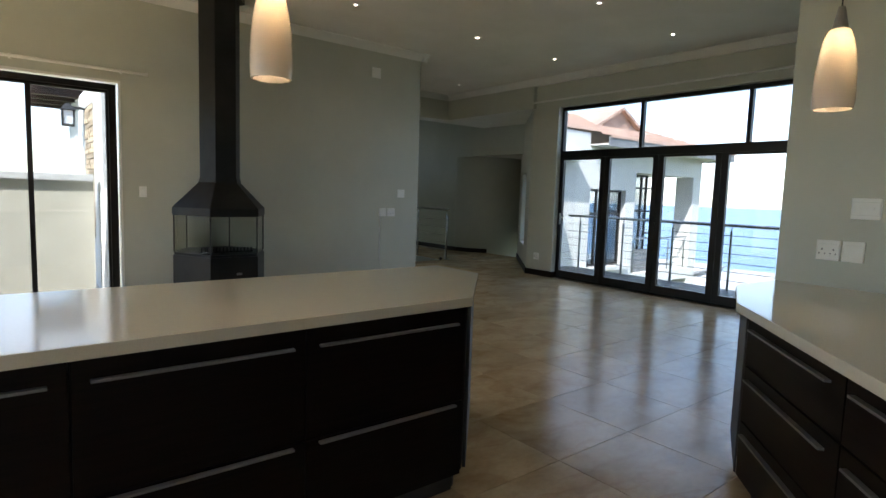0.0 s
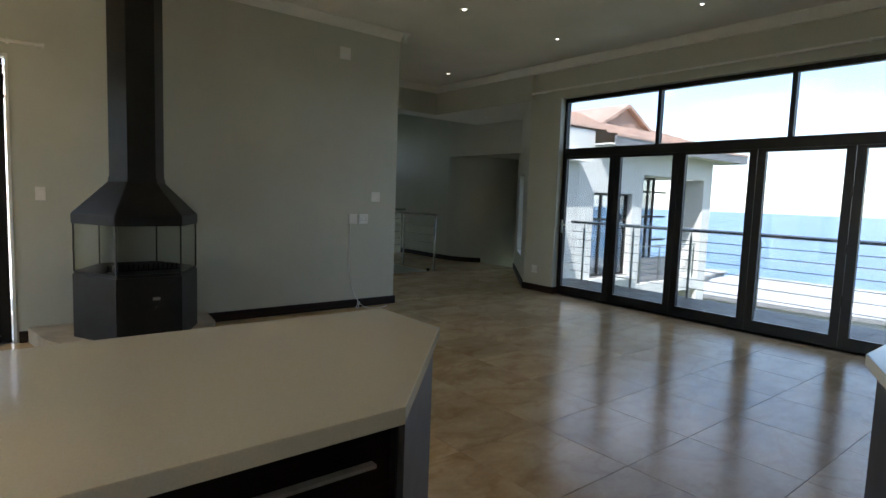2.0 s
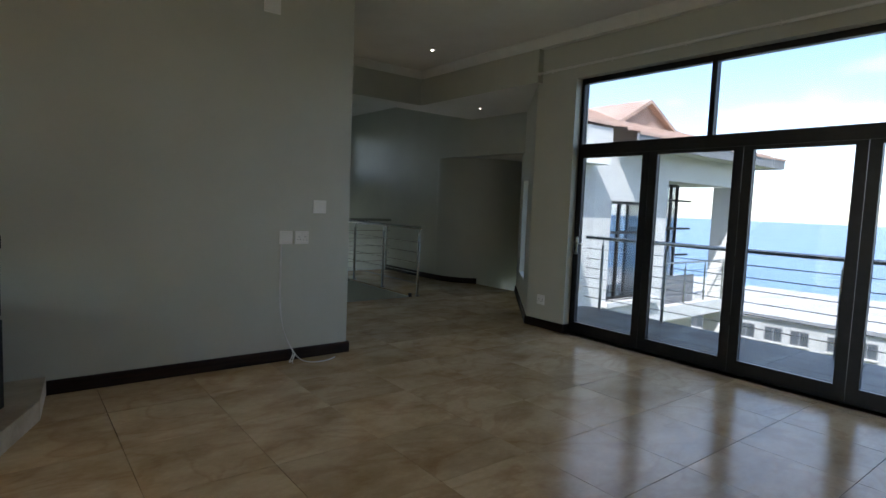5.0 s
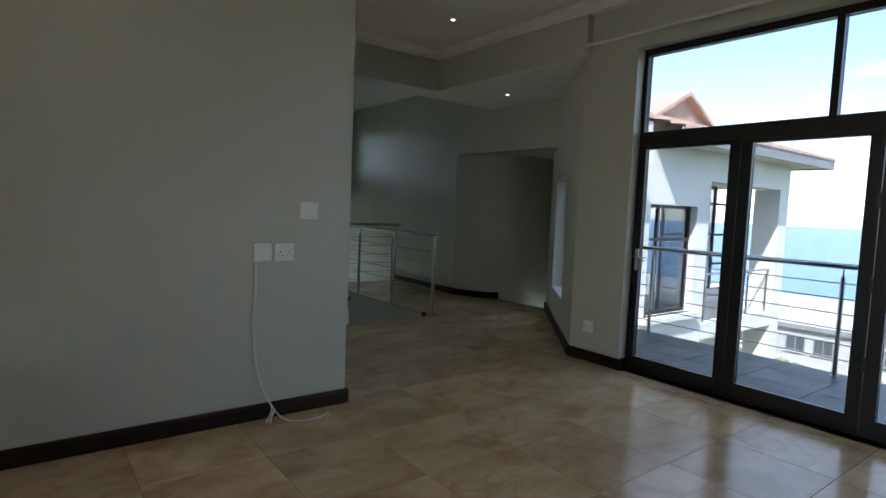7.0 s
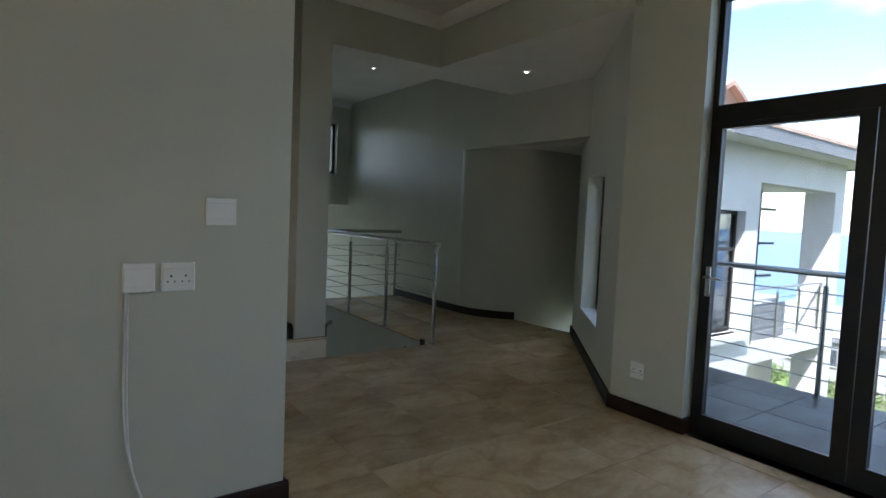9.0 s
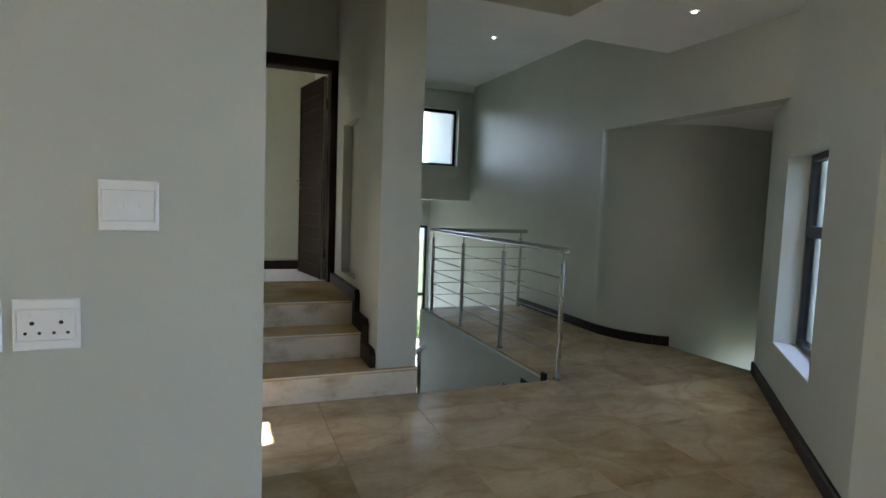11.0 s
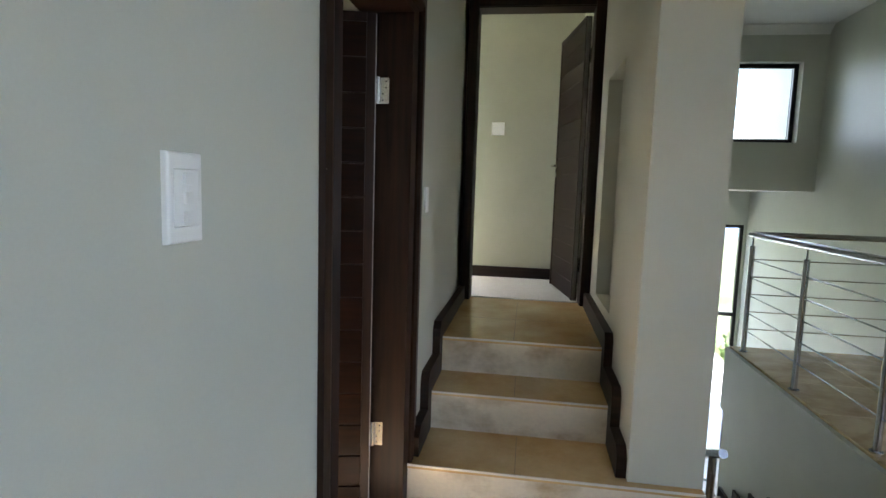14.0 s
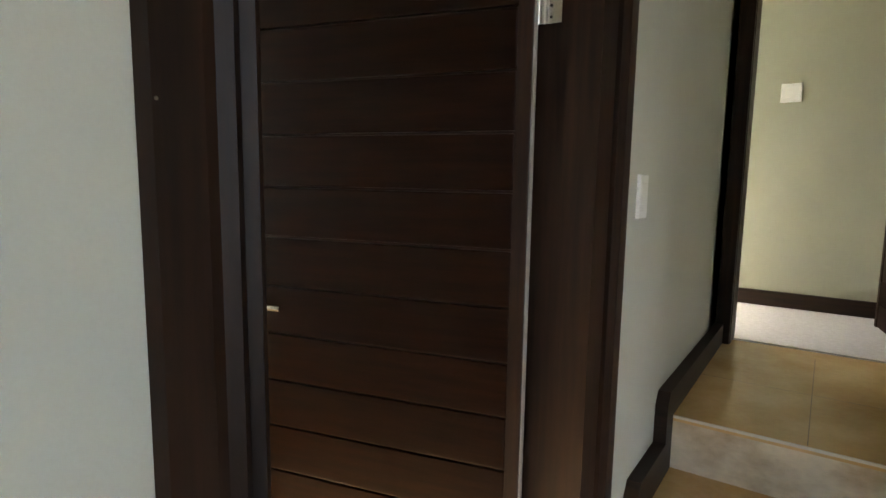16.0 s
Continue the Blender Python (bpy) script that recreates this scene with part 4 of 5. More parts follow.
# ---- switches and sockets ----
def plate(kind, origin, u, n, w, h, label, slots=(), rockers=(), group="", sub=None):
    """A wall plate at origin, u along the wall, n out of it; slots (u, z, r) and rockers (u, z, w, h)."""
    o = Vector(origin)
    u, n = Vector(u), Vector(n)
    m = Matrix(((u.x, n.x, 0, o.x), (u.y, n.y, 0, o.y), (0, 0, 1, o.z), (0, 0, 0, 1)))
    ob = tagged(new(kind), label, "socket" if "socket" in kind else "switch" if "switch" in kind else "wall box", group)
    ob.location = o
    # bevelled surround with an insert panel set into it, a fine gap all round
    tall = h > 1.3 * w
    iw, ih = (w * 0.70, h * 0.62) if tall else (w * 0.86, h * 0.60)
    bm = wall_cells(bmesh.new(), "x", -w / 2, w / 2, 0.0005, 0.011, -h / 2, h / 2, [(-iw / 2 - 0.0011, iw / 2 + 0.0011, -ih / 2 - 0.0011, ih / 2 + 0.0011)])
    rim = [e for e in bm.edges if all(v.co.y > 0.01 and (abs(abs(v.co.x) - w / 2) < 1e-5 or abs(abs(v.co.z) - h / 2) < 1e-5) for v in e.verts) and (abs(e.verts[0].co.x - e.verts[1].co.x) < 1e-5 and abs(abs(e.verts[0].co.x) - w / 2) < 1e-5 or abs(e.verts[0].co.z - e.verts[1].co.z) < 1e-5 and abs(abs(e.verts[0].co.z) - h / 2) < 1e-5)]
    bmesh.ops.bevel(bm, geom=rim, offset=0.006, segments=3, affect="EDGES", profile=0.6)
    bm.transform(m)
    part("plate", bm, PLASTIC, ob)
    bm = B(-iw / 2, iw / 2, 0.0006, 0.0116, -ih / 2, ih / 2, bevel=0.0006)
    bm.transform(m)
    part("insert", bm, PLASTIC, ob)
    for a, z, w2, h2 in rockers:
        bm = B(a - w2 / 2, a + w2 / 2, 0.0114, 0.0165, z - h2 / 2, z + h2 / 2, bevel=0.002)
        bm.transform(m)
        part("rocker", bm, PLASTIC, ob)
    for a, z, r2 in slots:
        bm = tube(bmesh.new(), (a, 0.0112, z), (a, 0.0121, z), r2, seg=14)
        bm.transform(m)
        part("pin_hole", bm, DARKDOT, ob)
    return ob


SOCK = [(-0.027, 0.004, 0.0046), (0.029, 0.005, 0.0046), (-0.040, -0.019, 0.0036), (-0.013, -0.019, 0.0036), (0.015, -0.019, 0.0036), (0.042, -0.019, 0.0036)]
EX, EY = (1, 0, 0), (0, 1, 0)
NY, PX, NX = (0, -1, 0), (1, 0, 0), (-1, 0, 0)
plate("light_switch", (6.885, 7.715, 1.372), EX, NY, 0.126, 0.118, "square white plastic light switch with two rockers", rockers=[(-0.016, 0, 0.014, 0.016), (0.016, 0, 0.014, 0.016)])
plate("blank_socket_plate", (6.573, 7.715, 1.096), EX, NY, 0.118, 0.118, "square white blank cover plate with a cable below")
plate("wall_socket", (6.718, 7.715, 1.096), EX, NY, 0.130, 0.118, "square white plastic double wall socket", SOCK, [(-0.038, 0.023, 0.020, 0.011), (0.038, 0.023, 0.020, 0.011)])
plate("alarm_box", (6.425, 7.715, 3.037), EX, NY, 0.14, 0.14, "square white sensor box high on the wall")
plate("light_switch", (3.481, 7.715, 1.303), EX, NY, 0.075, 0.118, "white plastic light switch beside the sliding door", rockers=[(0, 0, 0.016, 0.02)])
plate("light_switch", (7.19, 8.457, 1.374), (0, -1, 0), PX, 0.078, 0.124, "white plastic light switch with three rockers", rockers=[(0, 0.026, 0.017, 0.017), (0, 0, 0.017, 0.017), (0, -0.026, 0.017, 0.017)])
plate("light_switch", (7.19, 10.305, 1.338), (0, -1, 0), PX, 0.075, 0.118, "white plastic light switch beside the door frame")
plate("light_switch", (7.36, 12.96, 1.945), EX, NY, 0.115, 0.115, "square white plastic light switch", rockers=[(0, 0, 0.016, 0.02)])
plate("wall_socket", (9.74, 7.56, 0.337), (0, 1, 0), NX, 0.118, 0.118, "square white plastic wall socket above the skirting", SOCK)
plate("wall_socket", (5.95, 1.97, 1.138), (0, 1, 0), NX, 0.118, 0.118, "square white plastic double wall socket above the worktop", SOCK, [(-0.038, 0.023, 0.020, 0.011), (0.038, 0.023, 0.020, 0.011)])
plate("light_switch", (5.95, 1.85, 1.138), (0, 1, 0), NX, 0.105, 0.118, "square white plastic switch beside a socket")
plate("light_switch", (5.95, 1.81, 1.38), (0, 1, 0), NX, 0.14, 0.118, "wide white plastic light switch above the worktop", rockers=[(-0.03, 0, 0.014, 0.016), (0.0, 0, 0.014, 0.016), (0.03, 0, 0.014, 0.016)])


def cable(name, pts, r, label):
    cu = bpy.data.curves.new(name, "CURVE")
    cu.dimensions, cu.bevel_depth, cu.bevel_resolution, cu.resolution_u = "3D", r, 3, 8
    sp = cu.splines.new("NURBS")
    sp.points.add(len(pts) - 1)
    for p, c in zip(sp.points, pts):
        p.co = (*c, 1)
    sp.use_endpoint_u, sp.order_u = True, 3
    cu.materials.append(CABLE)
    return tagged(new(name, cu), label, "cable")


cable("cable", [(6.535, 7.706, 1.04), (6.534, 7.708, 0.9), (6.53, 7.707, 0.6), (6.54, 7.70, 0.35), (6.58, 7.68, 0.2), (6.63, 7.66, 0.10), (6.66, 7.63, 0.04), (6.70, 7.56, 0.008), (6.80, 7.50, 0.006), (6.93, 7.52, 0.006), (7.0, 7.57, 0.008)], 0.0045, "thin white cable hanging from a wall plate onto the floor")
cable("cable", [(6.528, 7.707, 1.04), (6.522, 7.709, 0.8), (6.52, 7.708, 0.5), (6.55, 7.69, 0.3), (6.60, 7.67, 0.14), (6.64, 7.65, 0.08), (6.60, 7.62, 0.03), (6.57, 7.60, 0.006), (6.60, 7.59, 0.02), (6.65, 7.62, 0.09), (6.62, 7.63, 0.05), (6.60, 7.58, 0.006)], 0.004, "knotted thin white cable hanging from a wall plate")

# ---- outdoors: balcony, wing, hillside, sea ----
solid("balcony_floor", B(9.98, 11.9, -1.4, 8.6, -0.35, -0.085), CONCRETE, "balcony slab with slate paving", "balcony")
paving = new("balcony_paving", mesh_of("balcony_paving", B(9.985, 11.88, -1.3, 8.55, -0.084, -0.079), SLATE))
tagged(paving, "dark slate paving of the balcony", "paving", kind="structure")
slate_mesh = mesh_of("slate_tile", B(0.003, 0.467, 0.003, 0.597, 0.0, 0.014, bevel=0.003), SLATE)
for i in range(4):
    for j in range(16):
        o = new("slate_tile", slate_mesh)
        o.parent, o.location = paving, (9.99 + 0.47 * i, -1.2 + 0.6 * j, -0.08)
bal = railing("balcony_railing", [(11.72, -1.3), (11.72, 8.45)], [(11.72, 8.15 - 1.025 * i) for i in range(10)], "painted grey steel balcony railing with horizontal rods", top=1.09, wires=(0.17, 0.32, 0.47, 0.62, 0.77, 0.92), mat=STEEL, base=-0.066, rail_r=0.028)

W = 9.87
wing = solid("house_wing", wall_cells(bmesh.new(), "x", 13.602, 16.36, W, W + 0.25, -8, 2.76, [(14.29, 15.9, -0.42, 1.65)]), RENDERW, "white rendered wing of the house with a tiled roof", "house", kind="thing")
part("wing_lintel", B(16.36, 20.05, W, W + 0.3, 2.17, 2.76), RENDERW, wing)
part("wing_pier", B(19.58, 20.05, W, 10.45, -8, 2.17), RENDERW, wing)
part("balcony_edge", B(16.36, 19.58, W, W + 0.2, -1.05, -0.72), RENDERW, wing, "white balcony edge beam")
part("base_panel", B(16.40, 18.2, W + 0.22, W + 0.26, -0.72, -0.05), FASCIA, wing, "grey-brown solid panel under the rail")
part("balcony_slab", B(16.36, 20.05, W + 0.2, 13.0, -1.0, -0.75), CONCRETE, wing)
part("loggia_ceiling", B(16.36, 20.05, W + 0.3, 13.0, 2.2, 2.74), WHITE, wing)
part("lower_wall", B(16.36, 20.0, 11.0, 11.2, -8, -1.05), CREAM, wing)
bm = wall_cells(bmesh.new(), "x", 16.38, 18.62, 10.88, 10.94, -0.74, 2.19, [(16.44, 17.70, -0.68, 1.02), (16.44, 17.70, 1.08, 2.13), (17.76, 18.26, -0.68, 1.02), (17.76, 18.26, 1.08, 1.75), (17.76, 18.26, 1.81, 2.13), (18.32, 18.56, -0.68, 1.02), (18.32, 18.56, 1.08, 1.75), (18.32, 18.56, 1.81, 2.13)])
wf = part("window_frame", bm, ALU, wing)
part("pane", B(16.40, 18.60, 10.905, 10.911, -0.72, 2.17), PANE, wf)
for zz in (0.35, 1.05, 1.78):
    part("sun_fin", B(18.62, 19.22, 10.84, 10.98, zz - 0.025, zz + 0.025), ALU, wing)
wf = part("window", wall_cells(bmesh.new(), "x", 14.29, 15.9, W + 0.14, W + 0.2, -0.42, 1.65, [(14.35, 14.76, -0.36, 0.97), (14.35, 14.76, 1.03, 1.59), (14.82, 15.84, -0.36, 0.97), (14.82, 15.84, 1.03, 1.59)]), ALU, wing, "dark aluminium window")
part("pane", B(14.34, 15.85, W + 0.165, W + 0.17, -0.37, 1.6), PANE, wf)
part("window_sill", prism(bmesh.new(), [(14.15, W - 0.14), (16.05, W - 0.14), (16.05, W + 0.1), (14.15, W + 0.1)], -0.52, -0.42), RENDERW, wing)
part("room_back", B(12.2, 16.2, W + 2.4, W + 2.5, -2.5, 2.7), CREAM, wing)
part("room_floor", B(12.2, 16.3, W + 0.25, W + 2.4, -2.6, -2.5), CONCRETE, wing)
part("fascia", B(14.2, 20.95, W - 0.58, W - 0.54, 2.72, 2.95), FASCIA, wing, "grey eaves fascia")
part("fascia", B(20.93, 20.97, W - 0.58, 15.4, 2.72, 2.95), FASCIA, wing, "grey eaves fascia")
part("eaves_soffit", B(14.2, 20.93, W - 0.54, W - 0.002, 2.755, 2.79), RENDERW, wing)
part("eaves_soffit", B(20.052, 20.93, W - 0.002, 15.2, 2.755, 2.79), RENDERW, wing)
part("wing_parapet", B(11.9, 14.2, W, W + 0.25, 2.761, 3.08), RENDERW, wing)
# hipped roof with a small gable, laid with courses of clay tile
E0, E1, EZ, RZ = (11.2, W - 0.60), (21.0, 15.4), 2.93, 4.0
ridge_y, hip = (E0[1] + E1[1]) / 2, 3.0
bm = bmesh.new()
N = 11
for k in range(N):
    a, b = k / N, (k + 1) / N + 0.012
    za, zb = EZ + (RZ - EZ) * a + 0.06, EZ + (RZ - EZ) * b
    ya, yb = E0[1] + (ridge_y - E0[1]) * a, E0[1] + (ridge_y - E0[1]) * b
    xa, xb = E1[0] - hip * a, E1[0] - hip * b
    xl = 14.2 if ya < W - 0.2 else E0[0]
    f1 = [bm.verts.new(p) for p in ((xl, ya, za), (xa, ya, za), (xb, yb, zb), (xl, yb, zb))]
    bm.faces.new(f1)
    f2 = [bm.verts.new(p) for p in ((xa, ya, za), (xa, 2 * ridge_y - ya, za), (xb, 2 * ridge_y - yb, zb), (xb, yb, zb))]
    bm.faces.new(f2)
    lips = [bm.verts.new(p) for p in ((xl, ya, za - 0.06), (xa, ya, za - 0.06), (xa, 2 * ridge_y - ya, za - 0.06))]
    bm.faces.new((lips[0], lips[1], f1[1], f1[0]))
    bm.faces.new((lips[1], lips[2], f2[1], f2[0]))
roof = part("roof", bm, ROOFT, wing, "weathered clay tile hipped roof")
bm = bmesh.new()
gx, gy, gz = 16.8, 10.9, 4.05
g = [bm.verts.new(p) for p in ((gx - 1.25, gy - 0.05, 3.45), (gx + 1.25, gy - 0.05, 3.45), (gx, gy - 0.05, gz), (gx - 1.25, gy + 2.2, 3.45), (gx + 1.25, gy + 2.2, 3.45), (gx, gy + 2.2, gz))]
bm.faces.new((g[0], g[1], g[2]))
part("gable", bm, ROOFT, roof, "small tiled gable")
bm = bmesh.new()
for s in (-1, 1):
    q = [bm.verts.new(p) for p in ((gx + s * 1.45, gy - 0.2, 3.38), (gx, gy - 0.2, gz + 0.08), (gx, gy + 2.4, gz + 0.08), (gx + s * 1.45, gy + 2.4, 3.38))]
    q2 = [bm.verts.new(v.co + Vector((0, 0, -0.09))) for v in q]
    fs = [bm.faces.new(q), bm.faces.new(q2[::-1])] + [bm.faces.new((q[i], q2[i], q2[(i + 1) % 4], q[(i + 1) % 4])) for i in range(4)]
    bmesh.ops.recalc_face_normals(bm, faces=fs)
part("gable_roof", bm, ROOFT, roof)
railing("loggia_railing", [(16.45, W + 0.1), (19.57, W + 0.1)], [(16.6 + 0.95 * i, W + 0.1) for i in range(4)], "painted steel loggia railing", top=1.0, base=-0.72, wires=(0.2, 0.35, 0.5, 0.65, 0.8))

# patio behind the sliding door
solid("patio_floor", B(-3.0, 5.3, 7.915, 12.0, -0.35, -0.06), CONCRETE, "pale concrete patio floor", "patio")
par = solid("parapet", B(-3.0, 3.22, 9.5, 9.72, -0.3, 1.40), CREAM, "cream rendered parapet wall with a coping", "parapet", kind="thing")
part("coping", B(-3.0, 3.22, 9.44, 9.78, 1.40, 1.49, bevel=0.01), RENDERW, par)
scr = solid("screen_wall", wall_cells(bmesh.new(), "y", 9.25, 13.3, 3.3, 3.55, -0.3, 2.75, [(10.02, 11.1, 0.6, 2.5)]), RENDERW, "white rendered screen wall with stone cladding beside the patio", "wall", kind="thing")
part("cladding_backing", B(3.325, 3.5, 10.021, 11.0, 0.601, 2.499), CONCRETE, scr)
part("reveal_frame", B(3.36, 3.42, 11.0, 11.099, 0.601, 2.499), ALU, scr)
clad_a = mesh_of("cladding_stone", B(-0.03, 0.0, 0.0, 0.40, -0.034, 0.034, bevel=0.006), CLAD)
clad_b = mesh_of("cladding_stone", B(-0.03, 0.0, 0.0, 0.565, -0.034, 0.034, bevel=0.006), CLAD)
for n in range(25):
    for k, me in enumerate((clad_a, clad_b) if n % 2 else (clad_b, clad_a)):
        o = new("cladding_stone", me)
        o.parent, o.location = scr, (3.323 + 0.006 * ((n * 7 + k * 5) % 3), 10.025 + k * (0.405 if n % 2 else 0.57), 0.64 + 0.075 * n)
solid("screen_return", B(3.30, 3.9, 8.6, 9.248, -0.06, 1.30), RENDERW, "white rendered low wall in sun and shade", "wall", kind="thing")
eav = solid("patio_eave", B(2.72, 3.95, 11.6, 14.2, 2.86, 2.98), CREAM, "boarded eaves over the patio with dark rafters", "eaves", kind="thing")
for n in range(4):
    part("rafter", B(2.68, 3.9, 11.65 + 0.6 * n, 11.75 + 0.6 * n, 2.72, 2.86), SKIRT, eav)
lan = empty("wall_lantern", (3.2, 11.1, 2.2), "black metal wall lantern with clear panes", "lantern")
bm = prism(bmesh.new(), [(3.02, 11.02), (3.18, 11.02), (3.18, 11.18), (3.02, 11.18)], 2.22, 2.25)
for a, b in ((3.03, 11.03), (3.17, 11.03), (3.03, 11.17), (3.17, 11.17)):
    box(bm, a - 0.01, a + 0.01, b - 0.01, b + 0.01, 2.25, 2.46)
part("cage", bm, BLACK, lan)
bm = bmesh.new()
bmesh.ops.create_cone(bm, cap_ends=True, segments=4, radius1=0.15, radius2=0.03, depth=0.1, matrix=Matrix.Translation((3.10, 11.10, 2.51)) @ Matrix.Rotation(math.pi / 4, 4, "Z"))
part("cap", bm, BLACK, lan)
part("bracket", B(3.15, 3.32, 11.085, 11.115, 2.48, 2.52), BLACK, lan)
part("pane", B(3.035, 3.165, 11.035, 11.165, 2.25, 2.455), FROST, lan)

# hillside, beach and sea
bm = bmesh.new()
cols = [-60, -20, 0, 14, 24, 36, 50, 70, 100, 140]
hz = [-3.4, -3.4, -3.4, -4.0, -5.6, -7.2, -9.3, -10.9, -18, -36.5]
rows_y = [-120 + 20 * i for i in range(16)]
grid = [[bm.verts.new((x, y, z + 0.5 * math.sin(0.11 * x + 0.07 * y))) for y in rows_y] for x, z in zip(cols, hz)]
for a, b in zip(grid, grid[1:]):
    for i in range(len(rows_y) - 1):
        bm.faces.new((a[i], b[i], b[i + 1], a[i + 1]))
solid("ground", bm, GRASS, "grassy hillside falling to the sea", "ground", smooth=True)
solid("lower_terrace", B(6.0, 13.0, 17.35, 24.0, -3.6, -3.0), CONCRETE, "pale concrete terrace outside the lower storey", "terrace")
solid("water", B(-4900, 4900, -4900, 4900, -36, -34), SEA, "calm blue sea to the horizon", "sea")


def low_house(x, y, z, w, d, h, turn):
    ob = empty("low_house", (x, y, z), "white flat-roofed terrace house down the hill", "house", "terrace houses")
    ob.rotation_euler = (0, 0, radians(turn))
    o = new("house_wall", mesh_of("house_wall", B(-d / 2, d / 2, -w / 2, w / 2, -3, h), HOUSEW))
    o.parent = ob
    o = new("flat_roof", mesh_of("flat_roof", B(-d / 2 - 0.3, d / 2 + 0.3, -w / 2 - 0.3, w / 2 + 0.3, h, h + 0.25), FLATROOF))
    o.parent = ob
    n = round(w / 2.05)
    frame_me = mesh_of("window", wall_cells(bmesh.new(), "y", -0.62, 0.62, -d / 2 - 0.07, -d / 2 + 0.02, h - 1.75, h - 0.65, [(-0.56, -0.03, h - 1.69, h - 0.71), (0.03, 0.56, h - 1.69, h - 0.71)]), FASCIA)
    pane_me = mesh_of("pane", B(-d / 2 - 0.03, -d / 2 - 0.005, -0.58, 0.58, h - 1.71, h - 0.69), DARKGLASS)
    sill_me = mesh_of("window_sill", B(-d / 2 - 0.16, -d / 2 - 0.001, -0.7, 0.7, h - 1.86, h - 1.76), CONCRETE)
    for i in range(n):
        o = new("window", frame_me)
        o.parent, o.location = ob, (0, -w / 2 + (i + 0.5 + 0.10 * math.sin(2.3 * i + x)) * w / n, 0)
        for nm, me in (("pane", pane_me), ("window_sill", sill_me)):
            o2 = new(nm, me)
            o2.parent = o
    o = new("fascia", mesh_of("fascia", B(-d / 2 - 0.33, -d / 2 - 0.302, -w / 2 - 0.3, w / 2 + 0.3, h - 0.08, h + 0.26), FASCIA))
    o.parent = ob
    return ob


for x, y, z, w, d, h in ((58, 38, -10.9, 15.5, 12, 4.7), (57, 20, -10.9, 16, 12, 4.6), (58, 2, -11.0, 15, 12, 4.6), (57, -15, -10.9, 15, 12, 4.5), (82, 50, -14.4, 20, 14, 5.9), (81, 27, -14.2, 20, 14, 5.7), (82, 4, -14.3, 20, 14, 5.9), (81, -19, -14.4, 20, 14, 5.8)):
    low_house(x, y, z, w, d, h, 4)


def bush(x, y, z, r, seed):
    rnd = random.Random(seed)
    ob = empty("bush", (x, y, z), "rounded green garden bush on the slope", "bush", "garden bushes")
    bm = bmesh.new()
    for k in range(5):
        a = rnd.uniform(0, 6.28)
        tube(bm, (x, y, z - 0.2), (x + 0.5 * r * math.cos(a), y + 0.5 * r * math.sin(a), z + 0.7 * r), 0.04, 0.012, seg=6)
    part("stems", bm, SKIRT, ob)
    bm = bmesh.new()
    for k in range(420):
        v = Vector((rnd.gauss(0, 1), rnd.gauss(0, 1), abs(rnd.gauss(0, 1)) * 0.8)).normalized() * r * rnd.uniform(0.55, 1.0) * (0.8 + 0.3 * noise.noise(Vector((k * 0.01, seed, 0))))
        c = Vector((x, y, z)) + v
        u = Vector((rnd.uniform(-1, 1), rnd.uniform(-1, 1), rnd.uniform(-1, 1))).normalized()
        w2 = u.orthogonal().normalized()
        s = rnd.uniform(0.06, 0.13) * r
        bm.faces.new([bm.verts.new(c + u * s), bm.verts.new(c + w2 * s * 0.5), bm.verts.new(c - u * s), bm.verts.new(c - w2 * s * 0.5)])
    part("foliage", bm, LEAF, ob)


for k, (x, y, r) in enumerate(((27, 12.5, 1.5), (30, 15, 1.8), (29, 9.0, 1.3), (33, 11.5, 1.6), (25.5, 8.0, 1.1), (35, 17, 2.0), (34, 7, 1.5), (31, 19.5, 1.8), (27, 27, 2.0), (16, 28, 2.2), (12, 30, 1.8), (20, 33, 2.4), (38.5, 17.5, 1.6), (40, 15.2, 1.3), (41.5, 18.6, 1.5), (43, 16.2, 1.2), (37, 14.0, 1.2), (42, 13.4, 1.4), (39.5, 21.5, 1.5), (40.5, 11.0, 1.3), (44, 21.0, 1.4), (36.5, 25.0, 1.6), (44.5, 18.2, 1.3), (45.6, 16.4, 1.0), (45.2, 14.5, 1.2), (44.2, 12.2, 1.1), (46.2, 19.6, 1.1), (45.8, 22.4, 1.2), (43.6, 10.2, 1.2), (45.0, 8.0, 1.1))):
    zz = float(np.interp(x, cols, hz)) + 0.5 * math.sin(0.11 * x + 0.07 * y)
    bush(x, y, zz, r, k)

# white picket fence below the shrubs
fence = empty("picket_fence", (47.5, 17.0, -9.0), "white painted picket fence on the slope", "fence")
picket_mesh = mesh_of("picket", B(-0.015, 0.015, -0.03, 0.03, 0.0, 0.85, bevel=0.008), CONCRETE)
for k in range(150):
    o = new("picket", picket_mesh)
    yk = -13.0 + 0.2 * k
    o.parent, o.location = fence, (0.0, yk, 0.5 * math.sin(0.11 * 47.5 + 0.07 * (17.0 + yk)) + 0.15)
for zz in (0.3, 0.7):
    part("fence_rail", tube(bmesh.new(), (47.53, 4.0, -9.0 + zz), (47.53, 33.9, -9.0 + zz), 0.025, seg=6), CONCRETE, fence)

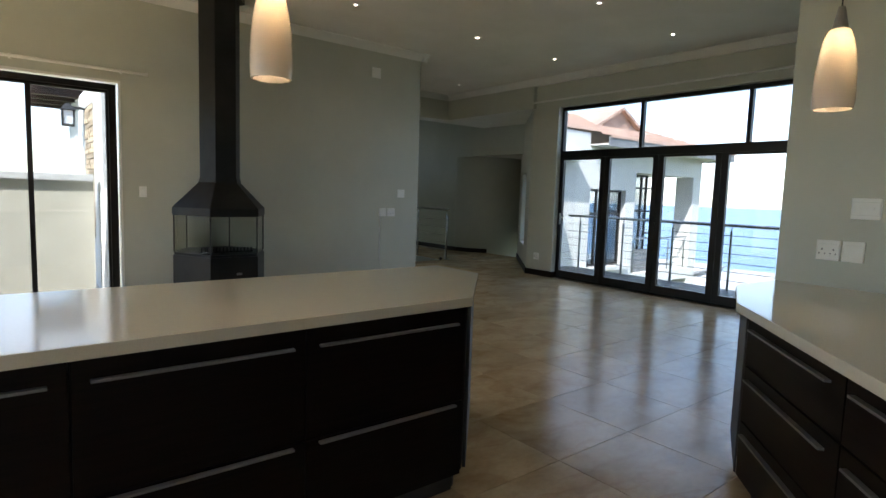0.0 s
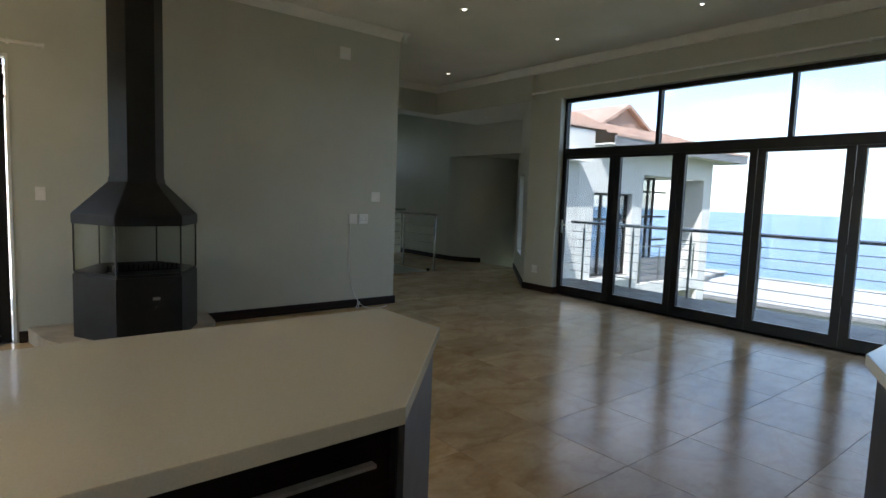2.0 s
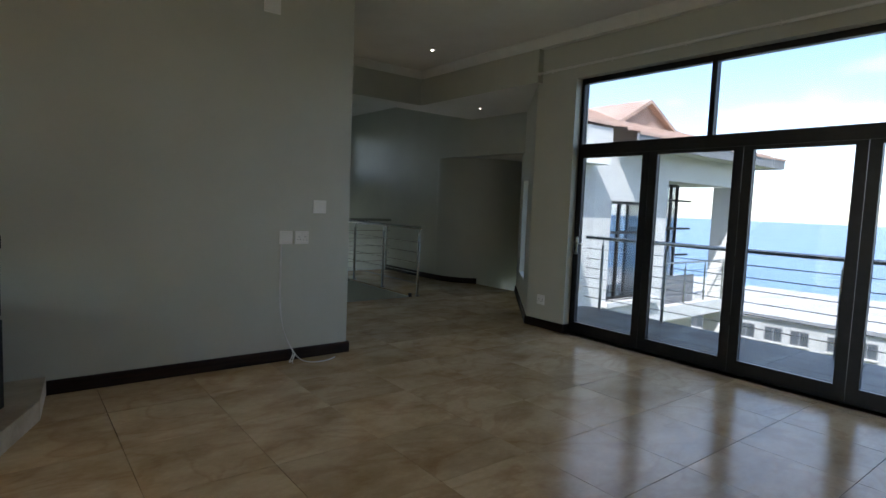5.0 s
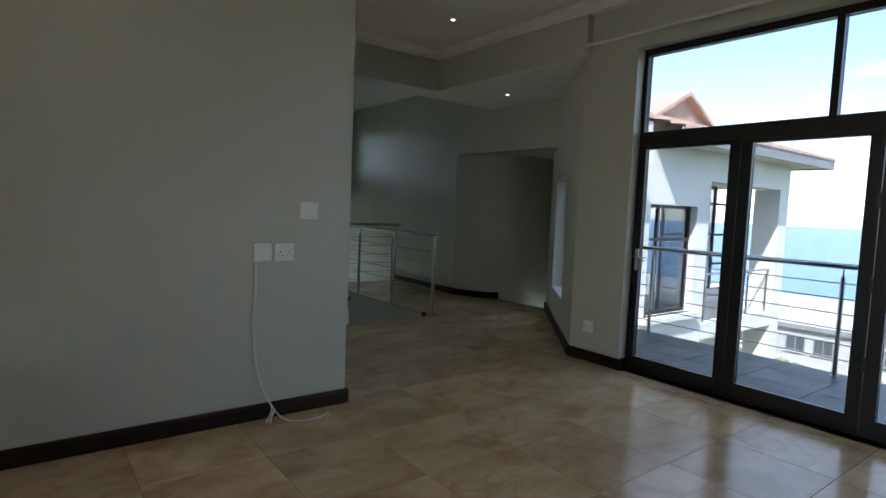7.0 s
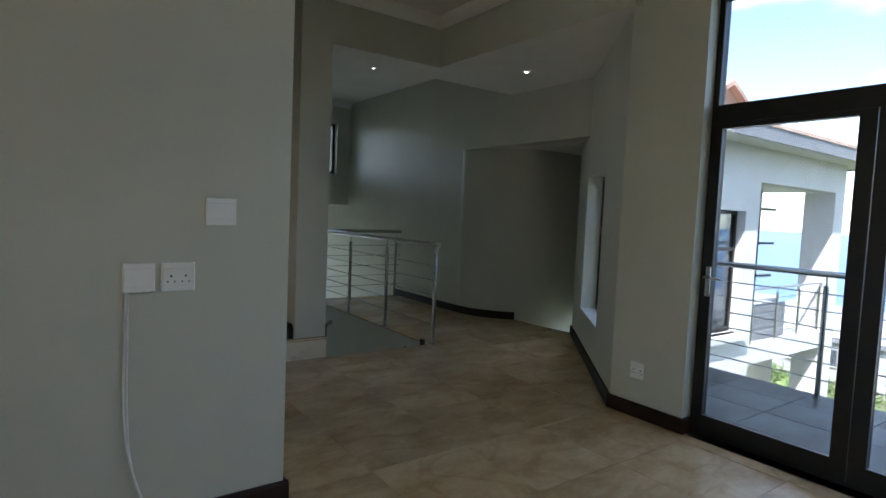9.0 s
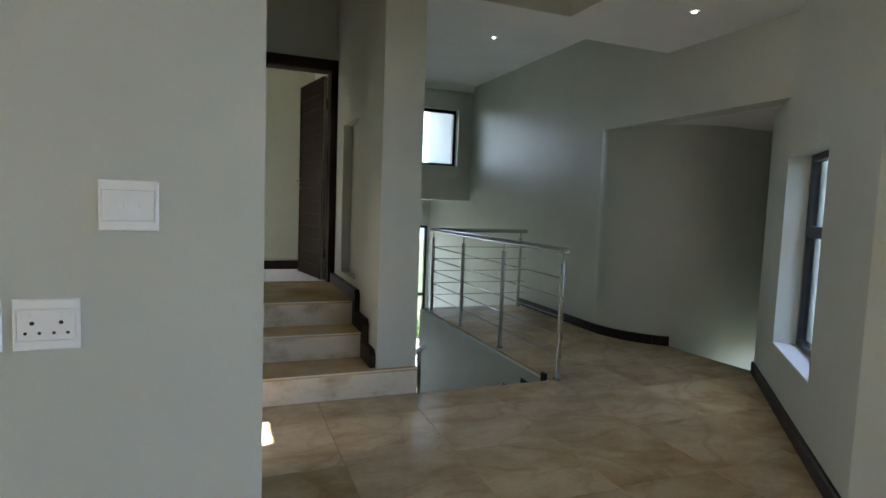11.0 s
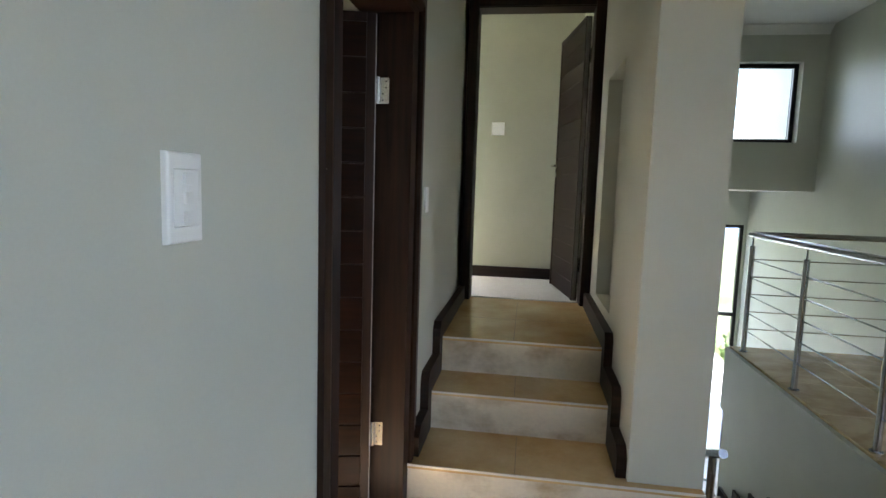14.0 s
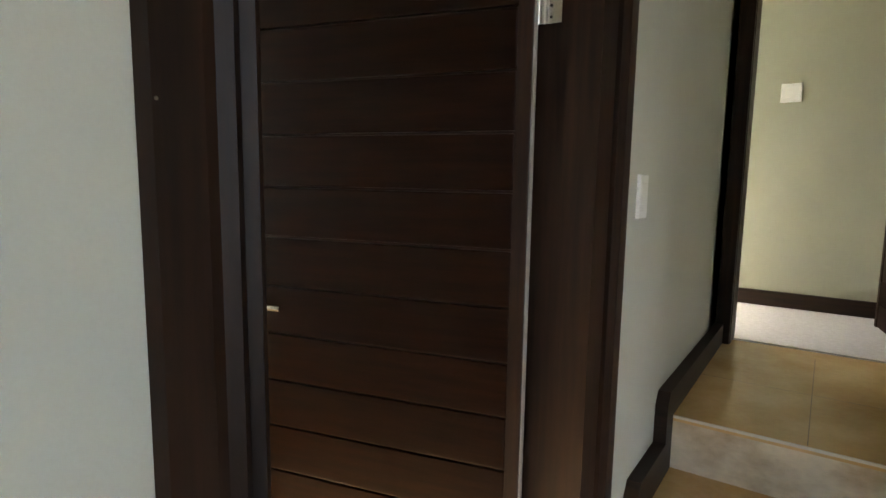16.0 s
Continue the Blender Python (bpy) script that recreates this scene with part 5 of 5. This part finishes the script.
# ---- floor tiles ----
TP, TX, TY = 0.6375, 7.70, 9.68
slab = bpy.data.objects["floor"]
tile_mesh = mesh_of("tile", B(0.0015, TP - 0.0015, 0.0015, TP - 0.0015, -0.012, 0.0, bevel=0.0012), TRAV)


def clip(poly, nx, ny, c):
    out = []
    for p, q in zip(poly, poly[1:] + poly[:1]):
        dp, dq = nx * p[0] + ny * p[1] - c, nx * q[0] + ny * q[1] - c
        if dp <= 0:
            out.append(p)
        if dp * dq < 0:
            t = dp / (dp - dq)
            out.append((p[0] + t * (q[0] - p[0]), p[1] + t * (q[1] - p[1])))
    return out


def lay(owner, x0, x1, y0, y1, cut=None):
    i0, i1 = math.floor((x0 - TX) / TP), math.ceil((x1 - TX) / TP)
    j0, j1 = math.floor((y0 - TY) / TP), math.ceil((y1 - TY) / TP)
    for i in range(i0, i1):
        for j in range(j0, j1):
            ax, ay = TX + i * TP, TY + j * TP
            poly = [(max(x0, ax), max(y0, ay)), (min(x1, ax + TP), max(y0, ay)), (min(x1, ax + TP), min(y1, ay + TP)), (max(x0, ax), min(y1, ay + TP))]
            whole = ax >= x0 - 1e-6 and ay >= y0 - 1e-6 and ax + TP <= x1 + 1e-6 and ay + TP <= y1 + 1e-6
            if cut:
                kept = clip(poly, *cut)
                whole = whole and kept == poly
                poly = kept
            if len(poly) < 3:
                continue
            if whole:
                o = new("tile", tile_mesh)
                o.location = (ax, ay, 0)
            else:
                c = Vector((sum(p[0] for p in poly) / len(poly), sum(p[1] for p in poly) / len(poly)))
                q = [Vector(p) + (c - Vector(p)).normalized() * 0.002 for p in poly]
                if max((a - c).length for a in q) < 0.03:
                    continue
                o = new("tile", mesh_of("tile", prism(bmesh.new(), [(v.x - ax, v.y - ay) for v in q], -0.012, 0.0), TRAV))
                o.location = (ax, ay, 0)
            o.parent = owner


lay(slab, -1.2, 9.86, -1.2, 7.75)
lay(hall, 7.19, 9.6, 7.75, 10.02)
off = SLN.x * (SL0.x) + SLN.y * (SL0.y) + 0.05
lay(hall, 9.6, 11.47, 7.75, 13.2, (SLN.x, SLN.y, off))
